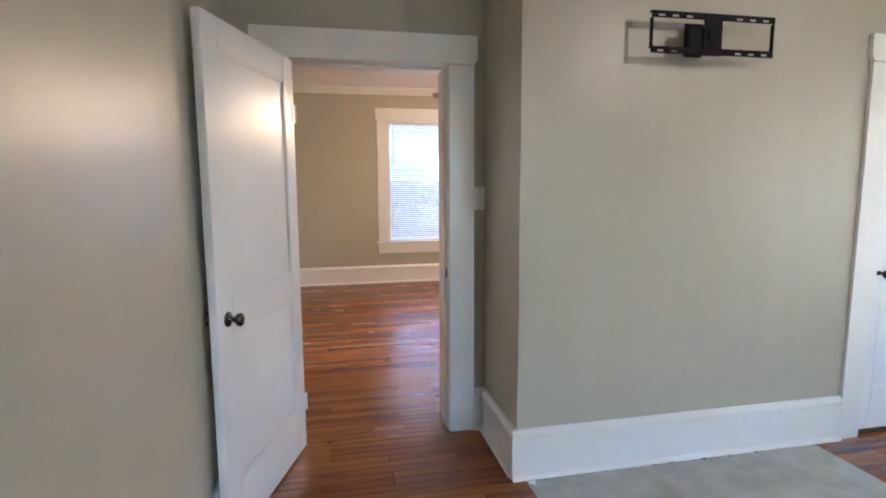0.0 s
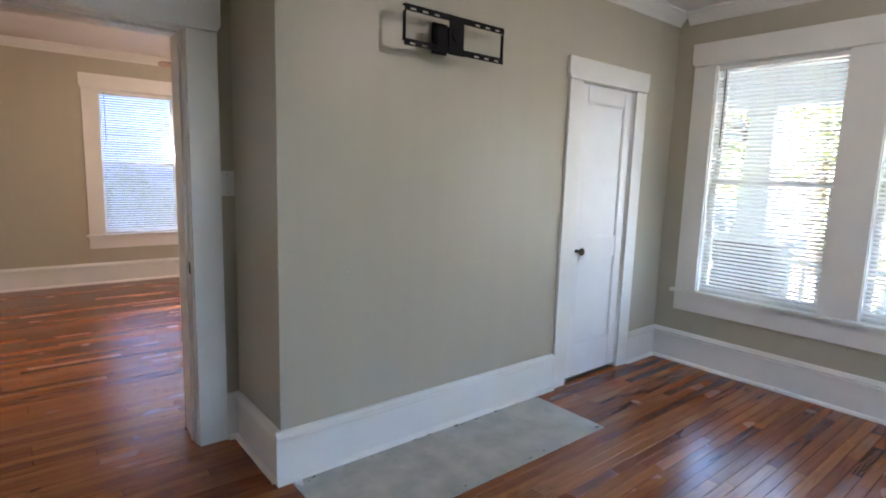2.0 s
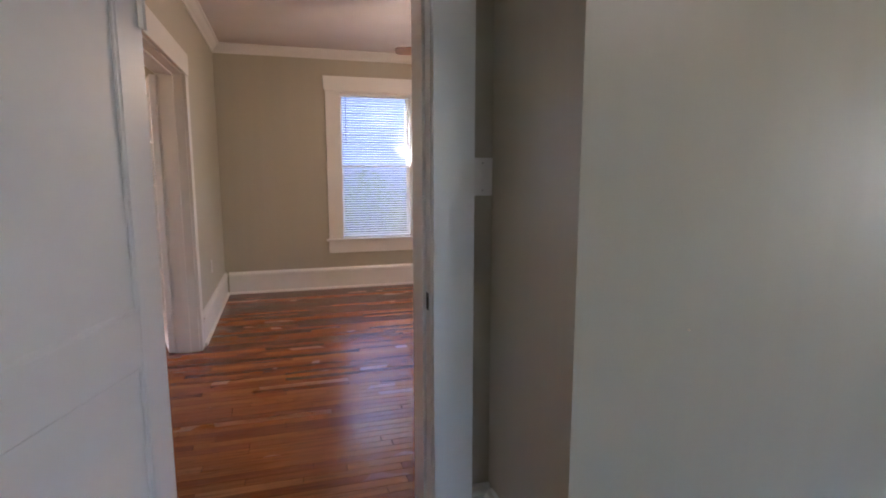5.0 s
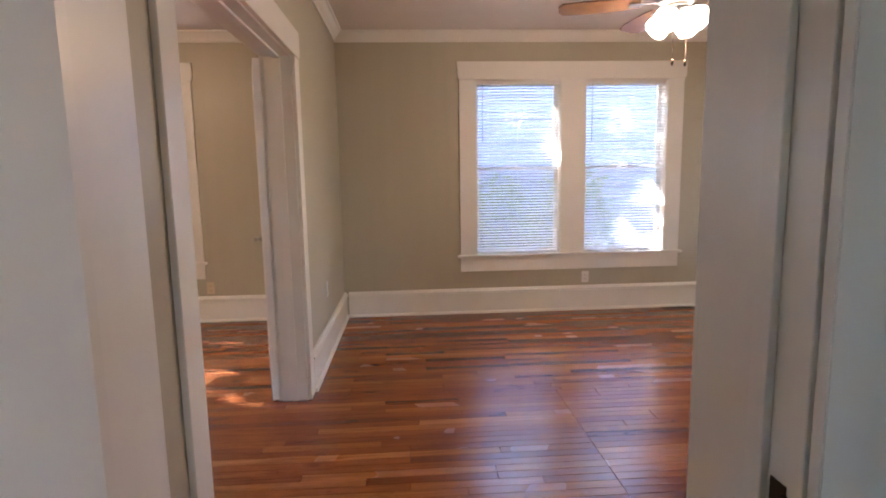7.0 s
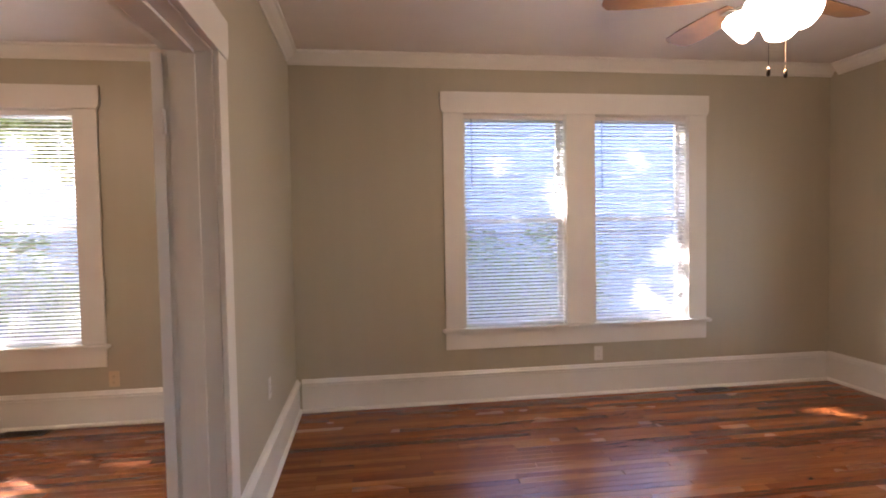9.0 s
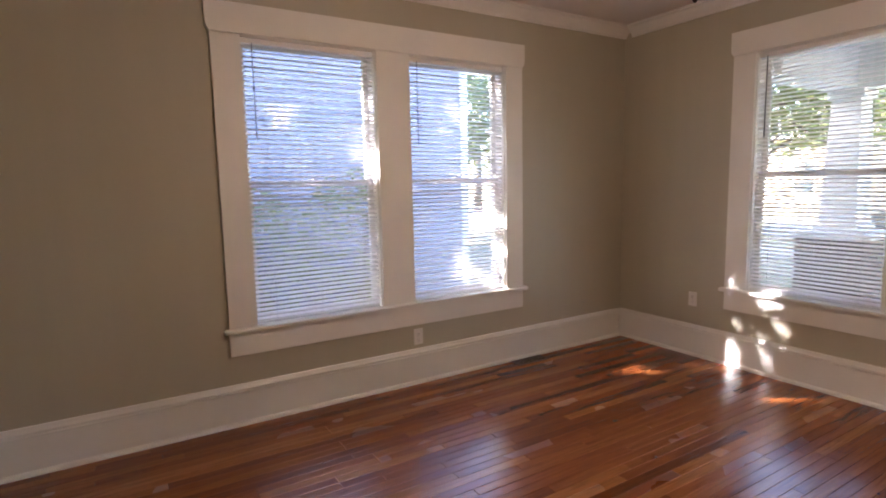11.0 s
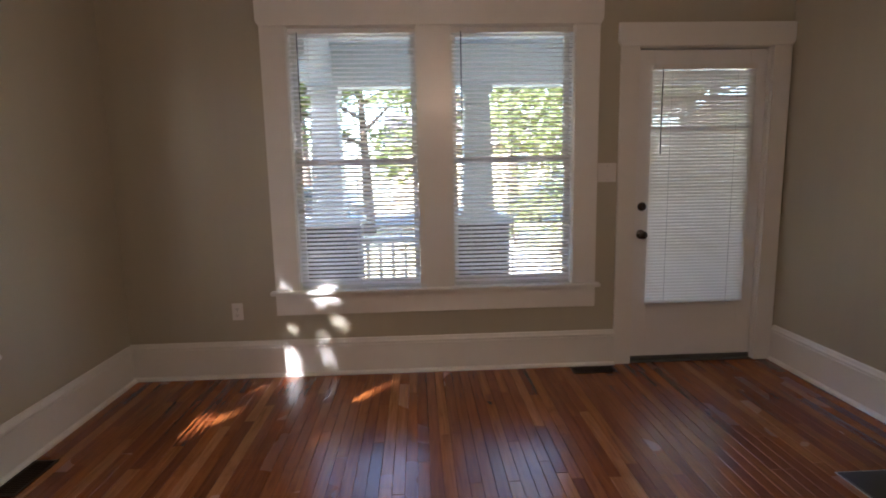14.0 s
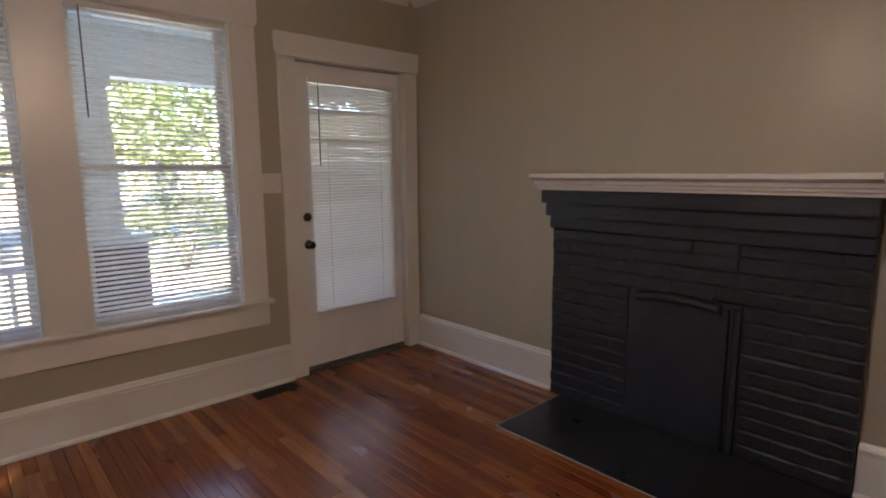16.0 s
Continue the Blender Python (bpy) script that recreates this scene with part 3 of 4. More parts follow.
part("door_stop_trim", boxes((1.2325, AY + 0.060, 0.002, 1.2445, AY + 0.095, 2.051), (0.3725, AY + 0.060, 0.002, 0.3845, AY + 0.095, 2.051), (0.3845, AY + 0.060, 2.052, 1.2325, AY + 0.095, 2.0645), bevel=0.001), M_TRIM, kind="structure")

door_casing("door_casing_2", pose(0, BY, 0), 3.49, 4.10, 2.045, 0.12, both=False, width=0.135)
door_2 = panel_door("door_2", pose(4.096, BY + 0.04, 0.03) @ pose(0, 0, 0, 0, 0, 180), 0.602, 2.01, [(0.235, 0.84), (0.985, 1.90)], "narrow white two-panel closet door with a dark knob, closed", st=0.088)
knob(door_2, 0.545, 0.905, 0.0345, 1, M_BRONZE, "dark bronze door knob", 0.013, 0.026)
part("keyhole_plate", boxes((0.530, 0.0348, 0.76, 0.560, 0.0368, 0.83), bevel=0.0008), M_DOOR, door_2, "painted keyhole plate")
hinges(door_2, -0.002, (0.28, 1.72), 0.036)
part("closet_back", boxes((3.30, SY - 0.15, 0, FX, SY - 0.131, 2.9)), M_WALL, kind="structure")

# front door with a glazed upper part
door_casing("door_casing_3", M_FRONT, -5.02, -4.14, 2.125, 0.17, both=False, width=0.125, head=0.15, label="white painted front door casing with a flat head board")
door_3 = thing("door_3", M_FRONT @ pose(-5.016, 0.03, 0.03), "white front door with a blind over its tall glazed light, closed", "door", kind="structure")
W3, H3 = 0.872, 2.085
part("leaf", boxes((0, 0, 0, 0.115, 0.042, H3), (W3 - 0.115, 0, 0, W3, 0.042, H3), (0.115, 0, 0, W3 - 0.115, 0.042, 0.42), (0.115, 0, H3 - 0.125, W3 - 0.115, 0.042, H3), bevel=0.0025), M_DOOR, door_3)
bars = [(0.115 + (W3 - 0.23) * k / 3 - 0.009, 0.002, 0.42, 0.115 + (W3 - 0.23) * k / 3 + 0.009, 0.032, H3 - 0.125) for k in (1, 2)]
bars += [(0.115, 0.0022, z - 0.009, W3 - 0.115, 0.0318, z + 0.009) for z in (0.80, 1.20, 1.58, 1.78)]
part("glazing_bars", boxes(*bars), M_DOOR, door_3)
gl = part("pane", boxes((0.115, 0.019, 0.42, W3 - 0.115, 0.023, H3 - 0.125)), M_GLASS, door_3, "clear glass light")
gl.visible_shadow = False
knob(door_3, 0.058, 0.875, 0.0005, -1, M_NICKEL, "dark nickel door knob", 0.032, 0.028)
bolt = turned(bmesh.new(), [(0.030, 0), (0.030, -0.008), (0.024, -0.016), (0.006, -0.017)], (0.058, 0.0005, 1.065), "y")
box(bolt, 0.054, -0.034, 1.047, 0.062, -0.0165, 1.083, 0.002)
part("deadbolt", bolt, M_BRONZE, door_3, "dark deadbolt with a thumb turn")
part("door_sweep", boxes((0.0, -0.004, -0.022, W3, 0.02, 0.008), bevel=0.002), M_WEATHER, door_3, "dark grey rubber door sweep")
part("threshold", boxes((FX - 0.012, 4.142, 0.001, FX + 0.16, 5.018, 0.007), bevel=0.002), M_WEATHER, kind="structure")
blind(M_FRONT, -4.925, -4.225, 0.415, 2.02, "white mini blind, slats nearly closed, on the glazed front door", "", pitch=0.0218, depth=0.025, tilt=59.0, wand_side=-1, v=0.013, slat_mat=M_SLAT_DOOR)

part("door_stop_trim", boxes((FX + 0.074, 4.1405, 0.01, FX + 0.095, 4.156, 2.108), (FX + 0.074, 5.004, 0.01, FX + 0.095, 5.0195, 2.108), (FX + 0.074, 4.1405, 2.1085, FX + 0.095, 5.0195, 2.1245), bevel=0.001), M_TRIM, kind="structure")

# wide opening to the side room with its open french door
door_casing("door_casing_4", pose(LX, 0, 0, 0, 0, 90), 4.78, 6.40, 2.06, 0.16, width=0.125, far=(0.125, 0.125), head=0.16, label="wide white painted opening casing between two rooms")
stop = boxes((LX - 0.10, 4.781, 0.002, LX - 0.06, 4.793, 2.046), (LX - 0.10, 6.387, 0.002, LX - 0.06, 6.399, 2.046), (LX - 0.10, 4.793, 2.047, LX - 0.06, 6.387, 2.0595), bevel=0.001)
part("opening_stop_trim", stop, M_TRIM, kind="structure")


def french_door(name, m, label):
    ob = thing(name, m, label, "door", kind="structure")
    w, h, th = 0.795, 2.035, 0.038
    part("leaf", boxes((0, 0, 0, 0.11, th, h), (w - 0.11, 0, 0, w, th, h), (0.11, 0, 0, w - 0.11, th, 0.24), (0.11, 0, h - 0.11, w - 0.11, th, h), bevel=0.0025), M_DOOR, ob)
    rows = [(0.11, 0.006, 0.24 + (h - 0.35) * k / 5 - 0.012, w - 0.11, th - 0.006, 0.24 + (h - 0.35) * k / 5 + 0.012) for k in range(1, 5)]
    rows.append((w / 2 - 0.012, 0.0062, 0.24, w / 2 + 0.012, th - 0.0062, h - 0.11))
    part("glazing_bars", boxes(*rows), M_DOOR, ob)
    g = part("pane", boxes((0.11, th / 2 - 0.002, 0.24, w - 0.11, th / 2 + 0.002, h - 0.11)), M_GLASS, ob, "clear door glass")
    g.visible_shadow = False
    knob(ob, w - 0.055, 0.93, th - 0.0005, 1, M_STEEL, "nickel door knob", 0.022, 0.022, 0.055)
    knob(ob, w - 0.055, 0.93, 0.0005, -1, M_STEEL, "nickel door knob", 0.022, 0.022, 0.055)
    hinges(ob, -0.004, (0.3, 1.78), 0.0)
    return ob


french_door("door_4", pose(LX - 0.175, 6.392, 0.012) @ pose(0, 0, 0, 0, 0, 105.6), "white glazed french door with a nickel knob, folded wide open into the side room")

# ---- fireplace ----
fire = thing("fireplace", pose(0, SY, 0), "charcoal-painted brick fireplace with a closed firebox and a white mantel shelf", "fireplace")
X0, X1 = 1.75, 3.305
course, bl = 0.0755, 0.205
brick_cache = {}


def brick(length, height, out, x, z, parent, rng):
    """A worn brick: each of three variants a length has uneven, rounded faces under thick paint."""
    key = (round(length, 2), rng.randrange(3))
    if key not in brick_cache:
        bm, rows = bmesh.new(), []
        for k in range(5):
            u = length * k / 4
            sag, puff = rng.uniform(-0.003, 0.002), rng.uniform(-0.002, 0.003)
            o = out + puff - (0.004 if k in (0, 4) else 0)
            ring = ((0, 0.0), (o - 0.006, 0.0), (o, 0.007 + sag), (o, height - 0.010 + sag), (o - 0.007, height + sag * 0.5), (0, height))
            rows.append([bm.verts.new((u, y, h)) for y, h in ring])
        for p, q in zip(rows, rows[1:]):
            for k in range(6):
                bm.faces.new((p[k], p[(k + 1) % 6], q[(k + 1) % 6], q[k]))
        bm.faces.new(rows[0][::-1])
        bm.faces.new(rows[-1])
        bmesh.ops.recalc_face_normals(bm, faces=bm.faces)
        b = part("brick", bm, M_BLACK, parent)
        brick_cache[key] = b.data
    else:
        b = new("brick", brick_cache[key])
        b.parent = parent
    b.location = (x, 0.001 + rng.uniform(0, 0.005), z)
    b.rotation_euler = (0, radians(rng.uniform(-0.6, 0.6)), 0)


surround = part("surround", boxes((X0 + 0.006, 0.001, 0.002, 2.22, 0.0455, 1.05), (2.80, 0.001, 0.002, X1 - 0.006, 0.0455, 1.05), (2.221, 0.001, 0.76, 2.799, 0.0455, 1.05)), M_BLACK, fire, "charcoal-painted mortar bed")
rng = random.Random(5)
for k in range(14):
    z = 0.004 + k * course
    spans = [(X0, 2.215), (2.805, X1)] if z < 0.70 else [(X0, X1)]
    for a, b in spans:
        x = a
        if k % 2:
            brick(0.1, 0.071, 0.048, x, z, surround, rng)
            x += 0.1012
        while x < b - 0.03:
            ln = min(bl - 0.0012, b - x)
            if b - x - ln < 0.06:
                ln = b - x
            brick(ln, 0.071, 0.048, x, z, surround, rng)
            x += ln + 0.0012
part("header_course", boxes((2.25, 0.046, 0.915, 2.47, 0.062, 0.985), (2.25, 0.046, 0.988, 2.45, 0.066, 1.05), (2.47, 0.046, 0.989, 2.80, 0.062, 1.048), bevel=0.004), M_BLACK, fire)
for k, (z0, z1, out) in enumerate(((1.054, 1.128, 0.085), (1.131, 1.206, 0.125), (1.209, 1.283, 0.165))):
    corbel = part("corbel", boxes((X0 - 0.004 - k * 0.004, 0.001, z0, X1 + 0.004 + k * 0.004, out, z1), bevel=0.005), M_BLACK, fire)
cover = boxes((2.22, 0.004, 0.004, 2.80, 0.044, 0.757), bevel=0.005)
box(cover, 2.30, 0.044, 0.03, 2.72, 0.050, 0.63, 0.003)
part("firebox_frame", boxes((2.222, 0.044, 0.006, 2.250, 0.066, 0.735), (2.254, 0.044, 0.006, 2.272, 0.058, 0.735), (2.276, 0.044, 0.006, 2.298, 0.072, 0.728), bevel=0.003), M_BLACK, fire, "charcoal-painted upright metal frame bar")
part("firebox_cover", cover, M_BLACK, fire, "charcoal-painted closed firebox cover")
hood, arcs = bmesh.new(), []
for k in range(17):
    u = k / 8 - 1
    x, top = 2.53 + 0.215 * u, 0.765 - 0.018 * u * u
    arcs.append([hood.verts.new(p) for p in ((x, 0.044, top - 0.05), (x, 0.074, top - 0.045), (x, 0.088, top - 0.022), (x, 0.070, top - 0.006), (x, 0.044, top))])
for a, b in zip(arcs, arcs[1:]):
    for k in range(5):
        hood.faces.new((a[k], a[(k + 1) % 5], b[(k + 1) % 5], b[k])).smooth = True
hood.faces.new(arcs[0])
hood.faces.new(arcs[-1][::-1])
bmesh.ops.recalc_face_normals(hood, faces=hood.faces)
part("firebox_hood", hood, M_BLACK, fire, "small arched projecting firebox lip")
mantel = bmesh.new()
prof = [(0.001, 1.286), (0.185, 1.286), (0.188, 1.300), (0.203, 1.304), (0.206, 1.318), (0.222, 1.322), (0.226, 1.340), (0.256, 1.348), (0.272, 1.356), (0.272, 1.378), (0.001, 1.378)]
run(mantel, prof, (X0 - 0.03, 0), (X1 + 0.02, 0), (0, 1))
part("mantel_shelf", mantel, M_TRIM, fire, "white moulded mantel shelf")
part("hearth_living", boxes((1.70, SY + 0.002, -0.018, 3.23, SY + 0.64, 0.006), bevel=0.004), M_HEARTH, kind="structure")
part("hearth_edge_trim", boxes((1.70, SY + 0.641, -0.018, 3.235, SY + 0.646, 0.003), (3.2305, SY + 0.03, -0.018, 3.235, SY + 0.6405, 0.003)), M_STONE, kind="structure")
part("hearth_bedroom", boxes((1.50, 2.625, -0.018, 3.175, BY - 0.002, 0.002), bevel=0.002), M_STONE, kind="structure")

# ---- small marks ----
def marks(name, spots, mat, label, category):
    """Flat irregular spots lying on a floor: (x, y, size)."""
    rng = random.Random(len(spots))
    bm = bmesh.new()
    for x, y, r in spots:
        ring = [bm.verts.new((x + r * rng.uniform(0.6, 1.2) * math.cos(a), y + r * rng.uniform(0.35, 0.7) * math.sin(a), 0.0012)) for a in [k * math.pi / 5 for k in range(10)]]
        low = [bm.verts.new((v.co.x, v.co.y, 0.0002)) for v in ring]
        bm.faces.new(ring)
        for k in range(10):
            bm.faces.new((low[k], low[(k + 1) % 10], ring[(k + 1) % 10], ring[k]))
    return part(name, bm, mat, kind="stuff")


marks("floor_knots", [(2.62, 4.93, 0.016), (2.86, 4.98, 0.013), (3.55, 6.05, 0.012), (2.2, 5.9, 0.010)], M_DARK, "", "")
chips = bmesh.new()
rng = random.Random(9)
for k in range(26):
    x, y = rng.uniform(1.52, 3.15), BY - 0.035 - abs(rng.gauss(0, 0.02))
    if k > 18:
        x, y = rng.uniform(1.5, 3.16), 2.64 + rng.uniform(0, 0.015)
    w = rng.uniform(0.006, 0.03)
    box(chips, x, y, 0.0022, x + w, y + w * rng.uniform(0.2, 0.5), 0.0022 + rng.uniform(0.001, 0.004))
part("hearth_crumbs", chips, M_WEATHER, kind="stuff")
part("mortar_crumb", boxes((1.50, BY - 0.075, 0.002, 1.535, BY - 0.05, 0.014), (1.515, BY - 0.09, 0.002, 1.53, BY - 0.076, 0.009), bevel=0.003), M_PLATE, kind="stuff")
nail = part("wall_nail", turned(bmesh.new(), [(0.0035, -0.0005), (0.0035, -0.003), (0.002, -0.004)], (1.80, BY, 0.955), "y", 8), M_CREAM, None, "tiny painted-over nail head in the greige wall")
tagged(nail, category="nail")

# ---- television wall bracket ----
tv = thing("tv_wall_bracket", pose(2.34, BY, 2.105), "black metal television wall bracket with a slotted frame, empty", "tv bracket")
F0 = -0.118


def rail_with_slots(z0, z1, x0, x1, slots):
    """A folded rail with long slots through its face."""
    bm = bmesh.new()
    box(bm, x0, F0, z1 - 0.008, x1, F0 + 0.022, z1, 0.001)
    box(bm, x0, F0, z0, x1, F0 + 0.004, z0 + 0.006)
    box(bm, x0, F0, z1 - 0.014, x1, F0 + 0.004, z1 - 0.0082)
    at = x0
    for s in slots:
        box(bm, at, F0 + 0.0002, z0 + 0.006, s - 0.017, F0 + 0.0042, z1 - 0.014)
        at = s + 0.017
    box(bm, at, F0 + 0.0002, z0 + 0.006, x1, F0 + 0.0042, z1 - 0.014)
    return bm


slots = [-0.27, -0.20, -0.13, 0.13, 0.20, 0.27]
part("top_rail", rail_with_slots(0.062, 0.092, -0.318, 0.318, slots), M_BRACKET, tv)
part("bottom_rail", rail_with_slots(-0.09, -0.060, -0.318, 0.318, slots), M_BRACKET, tv)
for x in (-0.318, 0.310):
    part("end_bar", boxes((x, F0 + 0.001, -0.0595, x + 0.008, F0 + 0.018, 0.0615), bevel=0.001), M_BRACKET, tv)
part("centre_plate", boxes((-0.058, F0 - 0.004, -0.095, 0.038, F0 + 0.001, 0.09), bevel=0.0015), M_BRACKET, tv)
part("pivot", turned(bmesh.new(), [(0.034, F0 - 0.012), (0.036, F0 - 0.006), (0.036, F0 - 0.004)], (0, 0, 0.0), "y"), M_BRACKET, tv).location.x = -0.006
part("swing_arm", boxes((-0.125, F0 + 0.004, -0.075, -0.0585, F0 + 0.034, 0.026), (-0.052, F0 + 0.004, -0.055, 0.03, F0 + 0.050, 0.035), (-0.05, F0 + 0.0505, -0.03, 0.0, -0.0135, 0.02), bevel=0.003), M_BRACKET, tv)
part("wall_plate", boxes((-0.075, -0.013, -0.075, 0.02, -0.001, 0.075), bevel=0.002), M_BRACKET, tv)


# ---- switches and sockets ----
def plate(name, m, w, h, label, category, kind_of, mat=None):
    """A wall plate, its face towards -y."""
    mat = mat or M_PLATE
    ob = thing(name, m, label, category)
    part("cover_plate", boxes((-w / 2, -0.006, -h / 2, w / 2, -0.0008, h / 2), bevel=0.002), mat, ob)
    if kind_of == "toggle":
        part("toggle", boxes((-0.005, -0.016, -0.004, 0.005, -0.006, 0.014), bevel=0.0015), mat, ob)
    if kind_of == "outlet":
        for z in (-0.021, 0.021):
            part("receptacle", turned(bmesh.new(), [(0.0165, -0.0055), (0.0165, -0.0075), (0.015, -0.008)], (0, 0, z), "y"), mat, ob)
            part("socket_slots", boxes((-0.0075, -0.0084, z - 0.004, -0.0055, -0.0079, z + 0.006), (0.0055, -0.0084, z - 0.004, 0.0075, -0.0079, z + 0.006), (-0.002, -0.0084, z - 0.011, 0.002, -0.0079, z - 0.007)), M_DARK, ob)
    for z in (-h * 0.36, h * 0.36) if kind_of != "outlet" else (0.0,):
        part("screw", turned(bmesh.new(), [(0.0028, -0.006), (0.0024, -0.0071)], (0, 0, z), "y", 8), M_STEEL, ob)
    return ob


plate("light_switch", pose(1.424, AY, 1.352), 0.070, 0.125, "white toggle light switch on a greige wall beside a door casing", "light switch", "toggle")
plate("blank_plate", M_FRONT @ pose(-5.215, 0, 1.33), 0.125, 0.125, "blank white cover plate between window casing and front door", "cover plate", "blank")
plate("wall_socket", M_FAR @ pose(2.533, 0, 0.335), 0.072, 0.115, "white double socket under the side windows", "socket", "outlet")
plate("wall_socket", M_FRONT @ pose(-7.70, 0, 0.455), 0.072, 0.115, "white double socket on the porch wall", "socket", "outlet")
plate("wall_socket", pose(LX, 7.32, 0.51, 0, 0, 90), 0.072, 0.115, "white double socket on the wall beside the wide opening", "socket", "outlet")
plate("wall_socket", M_FAR @ pose(-1.165, 0, 0.33), 0.072, 0.115, "ivory double socket in the side room", "socket", "outlet", M_CREAM)


# ---- floor registers ----
def register(m, label):
    ob = thing("floor_register", m, label, "floor vent", "floor registers")
    part("frame", boxes((-0.15, -0.06, 0.001, 0.15, -0.045, 0.005), (-0.15, 0.045, 0.001, 0.15, 0.06, 0.005), (-0.15, -0.045, 0.001, -0.135, 0.045, 0.005), (0.135, -0.045, 0.001, 0.15, 0.045, 0.005), bevel=0.001), M_VENT, ob)
    part("backing", boxes((-0.135, -0.045, 0.0008, 0.135, 0.045, 0.0016)), M_DARK, ob)
    for k in range(18):
        part("louvre", boxes((-0.131 + k * 0.015, -0.045, 0.0016, -0.125 + k * 0.015, 0.045, 0.0045)), M_VENT, ob)


register(pose(3.48, FY - 0.10, 0), "brown metal floor register below the side windows")
register(pose(FX - 0.11, 5.31, 0, 0, 0, 90), "brown metal floor register beside the front door")
register(pose(-1.72, FY - 0.10, 0), "brown metal floor register in the side room")


# ---- lights ----
def ceiling_fan(m, label):
    ob = thing("ceiling_fan", m, label, "ceiling fan")
    part("canopy", turned(bmesh.new(), [(0.075, 0), (0.072, -0.02), (0.05, -0.045), (0.018, -0.05)]), M_STEEL, ob)
    part("downrod", turned(bmesh.new(), [(0.012, -0.05), (0.012, -0.27)]), M_STEEL, ob)
    part("motor_housing", turned(bmesh.new(), [(0.03, -0.27), (0.095, -0.285), (0.125, -0.32), (0.125, -0.375), (0.10, -0.405), (0.07, -0.415)], steps=32), M_STEEL, ob, "brushed nickel motor housing")
    for k in range(5):
        q = pose(0, 0, -0.395, 0, 0, 72 * k + 20)
        bm = bmesh.new()
        outline = [(0.20, -0.045), (0.30, -0.062), (0.52, -0.072), (0.63, -0.064), (0.655, -0.03), (0.655, 0.03), (0.63, 0.064), (0.52, 0.072), (0.30, 0.062), (0.20, 0.045)]
        lo = [bm.verts.new((x, y, y * 0.2)) for x, y in outline]
        hi = [bm.verts.new((x, y, y * 0.2 + 0.006)) for x, y in outline]
        bm.faces.new(lo[::-1])
        bm.faces.new(hi)
        for i in range(10):
            bm.faces.new((lo[i], lo[(i + 1) % 10], hi[(i + 1) % 10], hi[i]))
        blade = part("blade", bm, M_BLADE, ob, "walnut-coloured fan blade")
        blade.matrix_local = q
        arm = boxes((0.09, -0.014, -0.004, 0.235, 0.014, 0.0), (0.20, -0.035, -0.0075, 0.26, 0.035, -0.0035), bevel=0.0015)
        part("blade_arm", arm, M_STEEL, blade)
    part("light_kit", turned(bmesh.new(), [(0.055, -0.415), (0.06, -0.44), (0.05, -0.47), (0.03, -0.485), (0.012, -0.50)]), M_STEEL, ob)
    for k in range(4):
        q = pose(0, 0, -0.458, 0, 0, 90 * k + 35) @ pose(0.048, 0, 0, 0, 128, 0)
        bm = turned(bmesh.new(), [(0.022, 0.0), (0.030, 0.02), (0.055, 0.055), (0.068, 0.085), (0.064, 0.115), (0.05, 0.128)], steps=24)
        part("lamp_shade", bm, M_SHADE, ob, "lit frosted glass bell shade").matrix_local = q
    for x, y, h in ((-0.035, -0.03, 0.23), (0.04, -0.03, 0.235)):
        bm = boxes((x - 0.0007, y - 0.0007, -0.485 - h, x + 0.0007, y + 0.0007, -0.47))
        turned(bm, [(0.004, -0.485 - h - 0.035), (0.0075, -0.485 - h - 0.028), (0.0075, -0.485 - h - 0.006), (0.003, -0.485 - h)], (x, y, 0), steps=10)
        part("pull_chain", bm, M_BRONZE, ob)
    return ob


ceiling_fan(pose(2.31, 6.25, CEIL_B), "brushed nickel ceiling fan with walnut blades and four lit glass shades")
M_DISH = glowing("lit_dish_glass", (1.0, 0.82, 0.6), 0.5)


def ceiling_light(m, label):
    fix = thing("ceiling_light", m, label, "ceiling light")
    part("base", turned(bmesh.new(), [(0.10, 0), (0.10, -0.02), (0.085, -0.04), (0.03, -0.05)]), M_STEEL, fix)
    part("glass_dish", turned(bmesh.new(), [(0.12, -0.052), (0.135, -0.065), (0.12, -0.10), (0.07, -0.125), (0.02, -0.13)], steps=28), M_DISH, fix)


ceiling_light(pose(2.95, 1.35, CEIL_A), "flush nickel ceiling light in the bedroom, lit")
ceiling_light(pose(-1.9, 5.9, CEIL_B), "flush nickel ceiling light in the side room, lit")


# ---- porch ----
PX = 6.15
part("porch_floor", boxes((FX + 0.17, -3.2, -0.22, 6.75, 7.62, -0.10)), M_PORCH, kind="structure")
part("porch_ceiling", boxes((FX + 0.17, -3.2, 2.46, 6.45, 7.56, 2.52)), M_PCEIL, kind="structure")
part("porch_beam", boxes((PX - 0.14, -3.2, 2.12, PX + 0.14, 7.44, 2.459), (FX + 0.17, 7.20, 2.12, PX - 0.141, 7.44, 2.459), bevel=0.006), M_PCEIL, kind="structure")
part("porch_roof", boxes((FX + 0.17, -3.4, 2.53, 6.6, 7.66, 2.72)), M_ROOF, kind="structure")


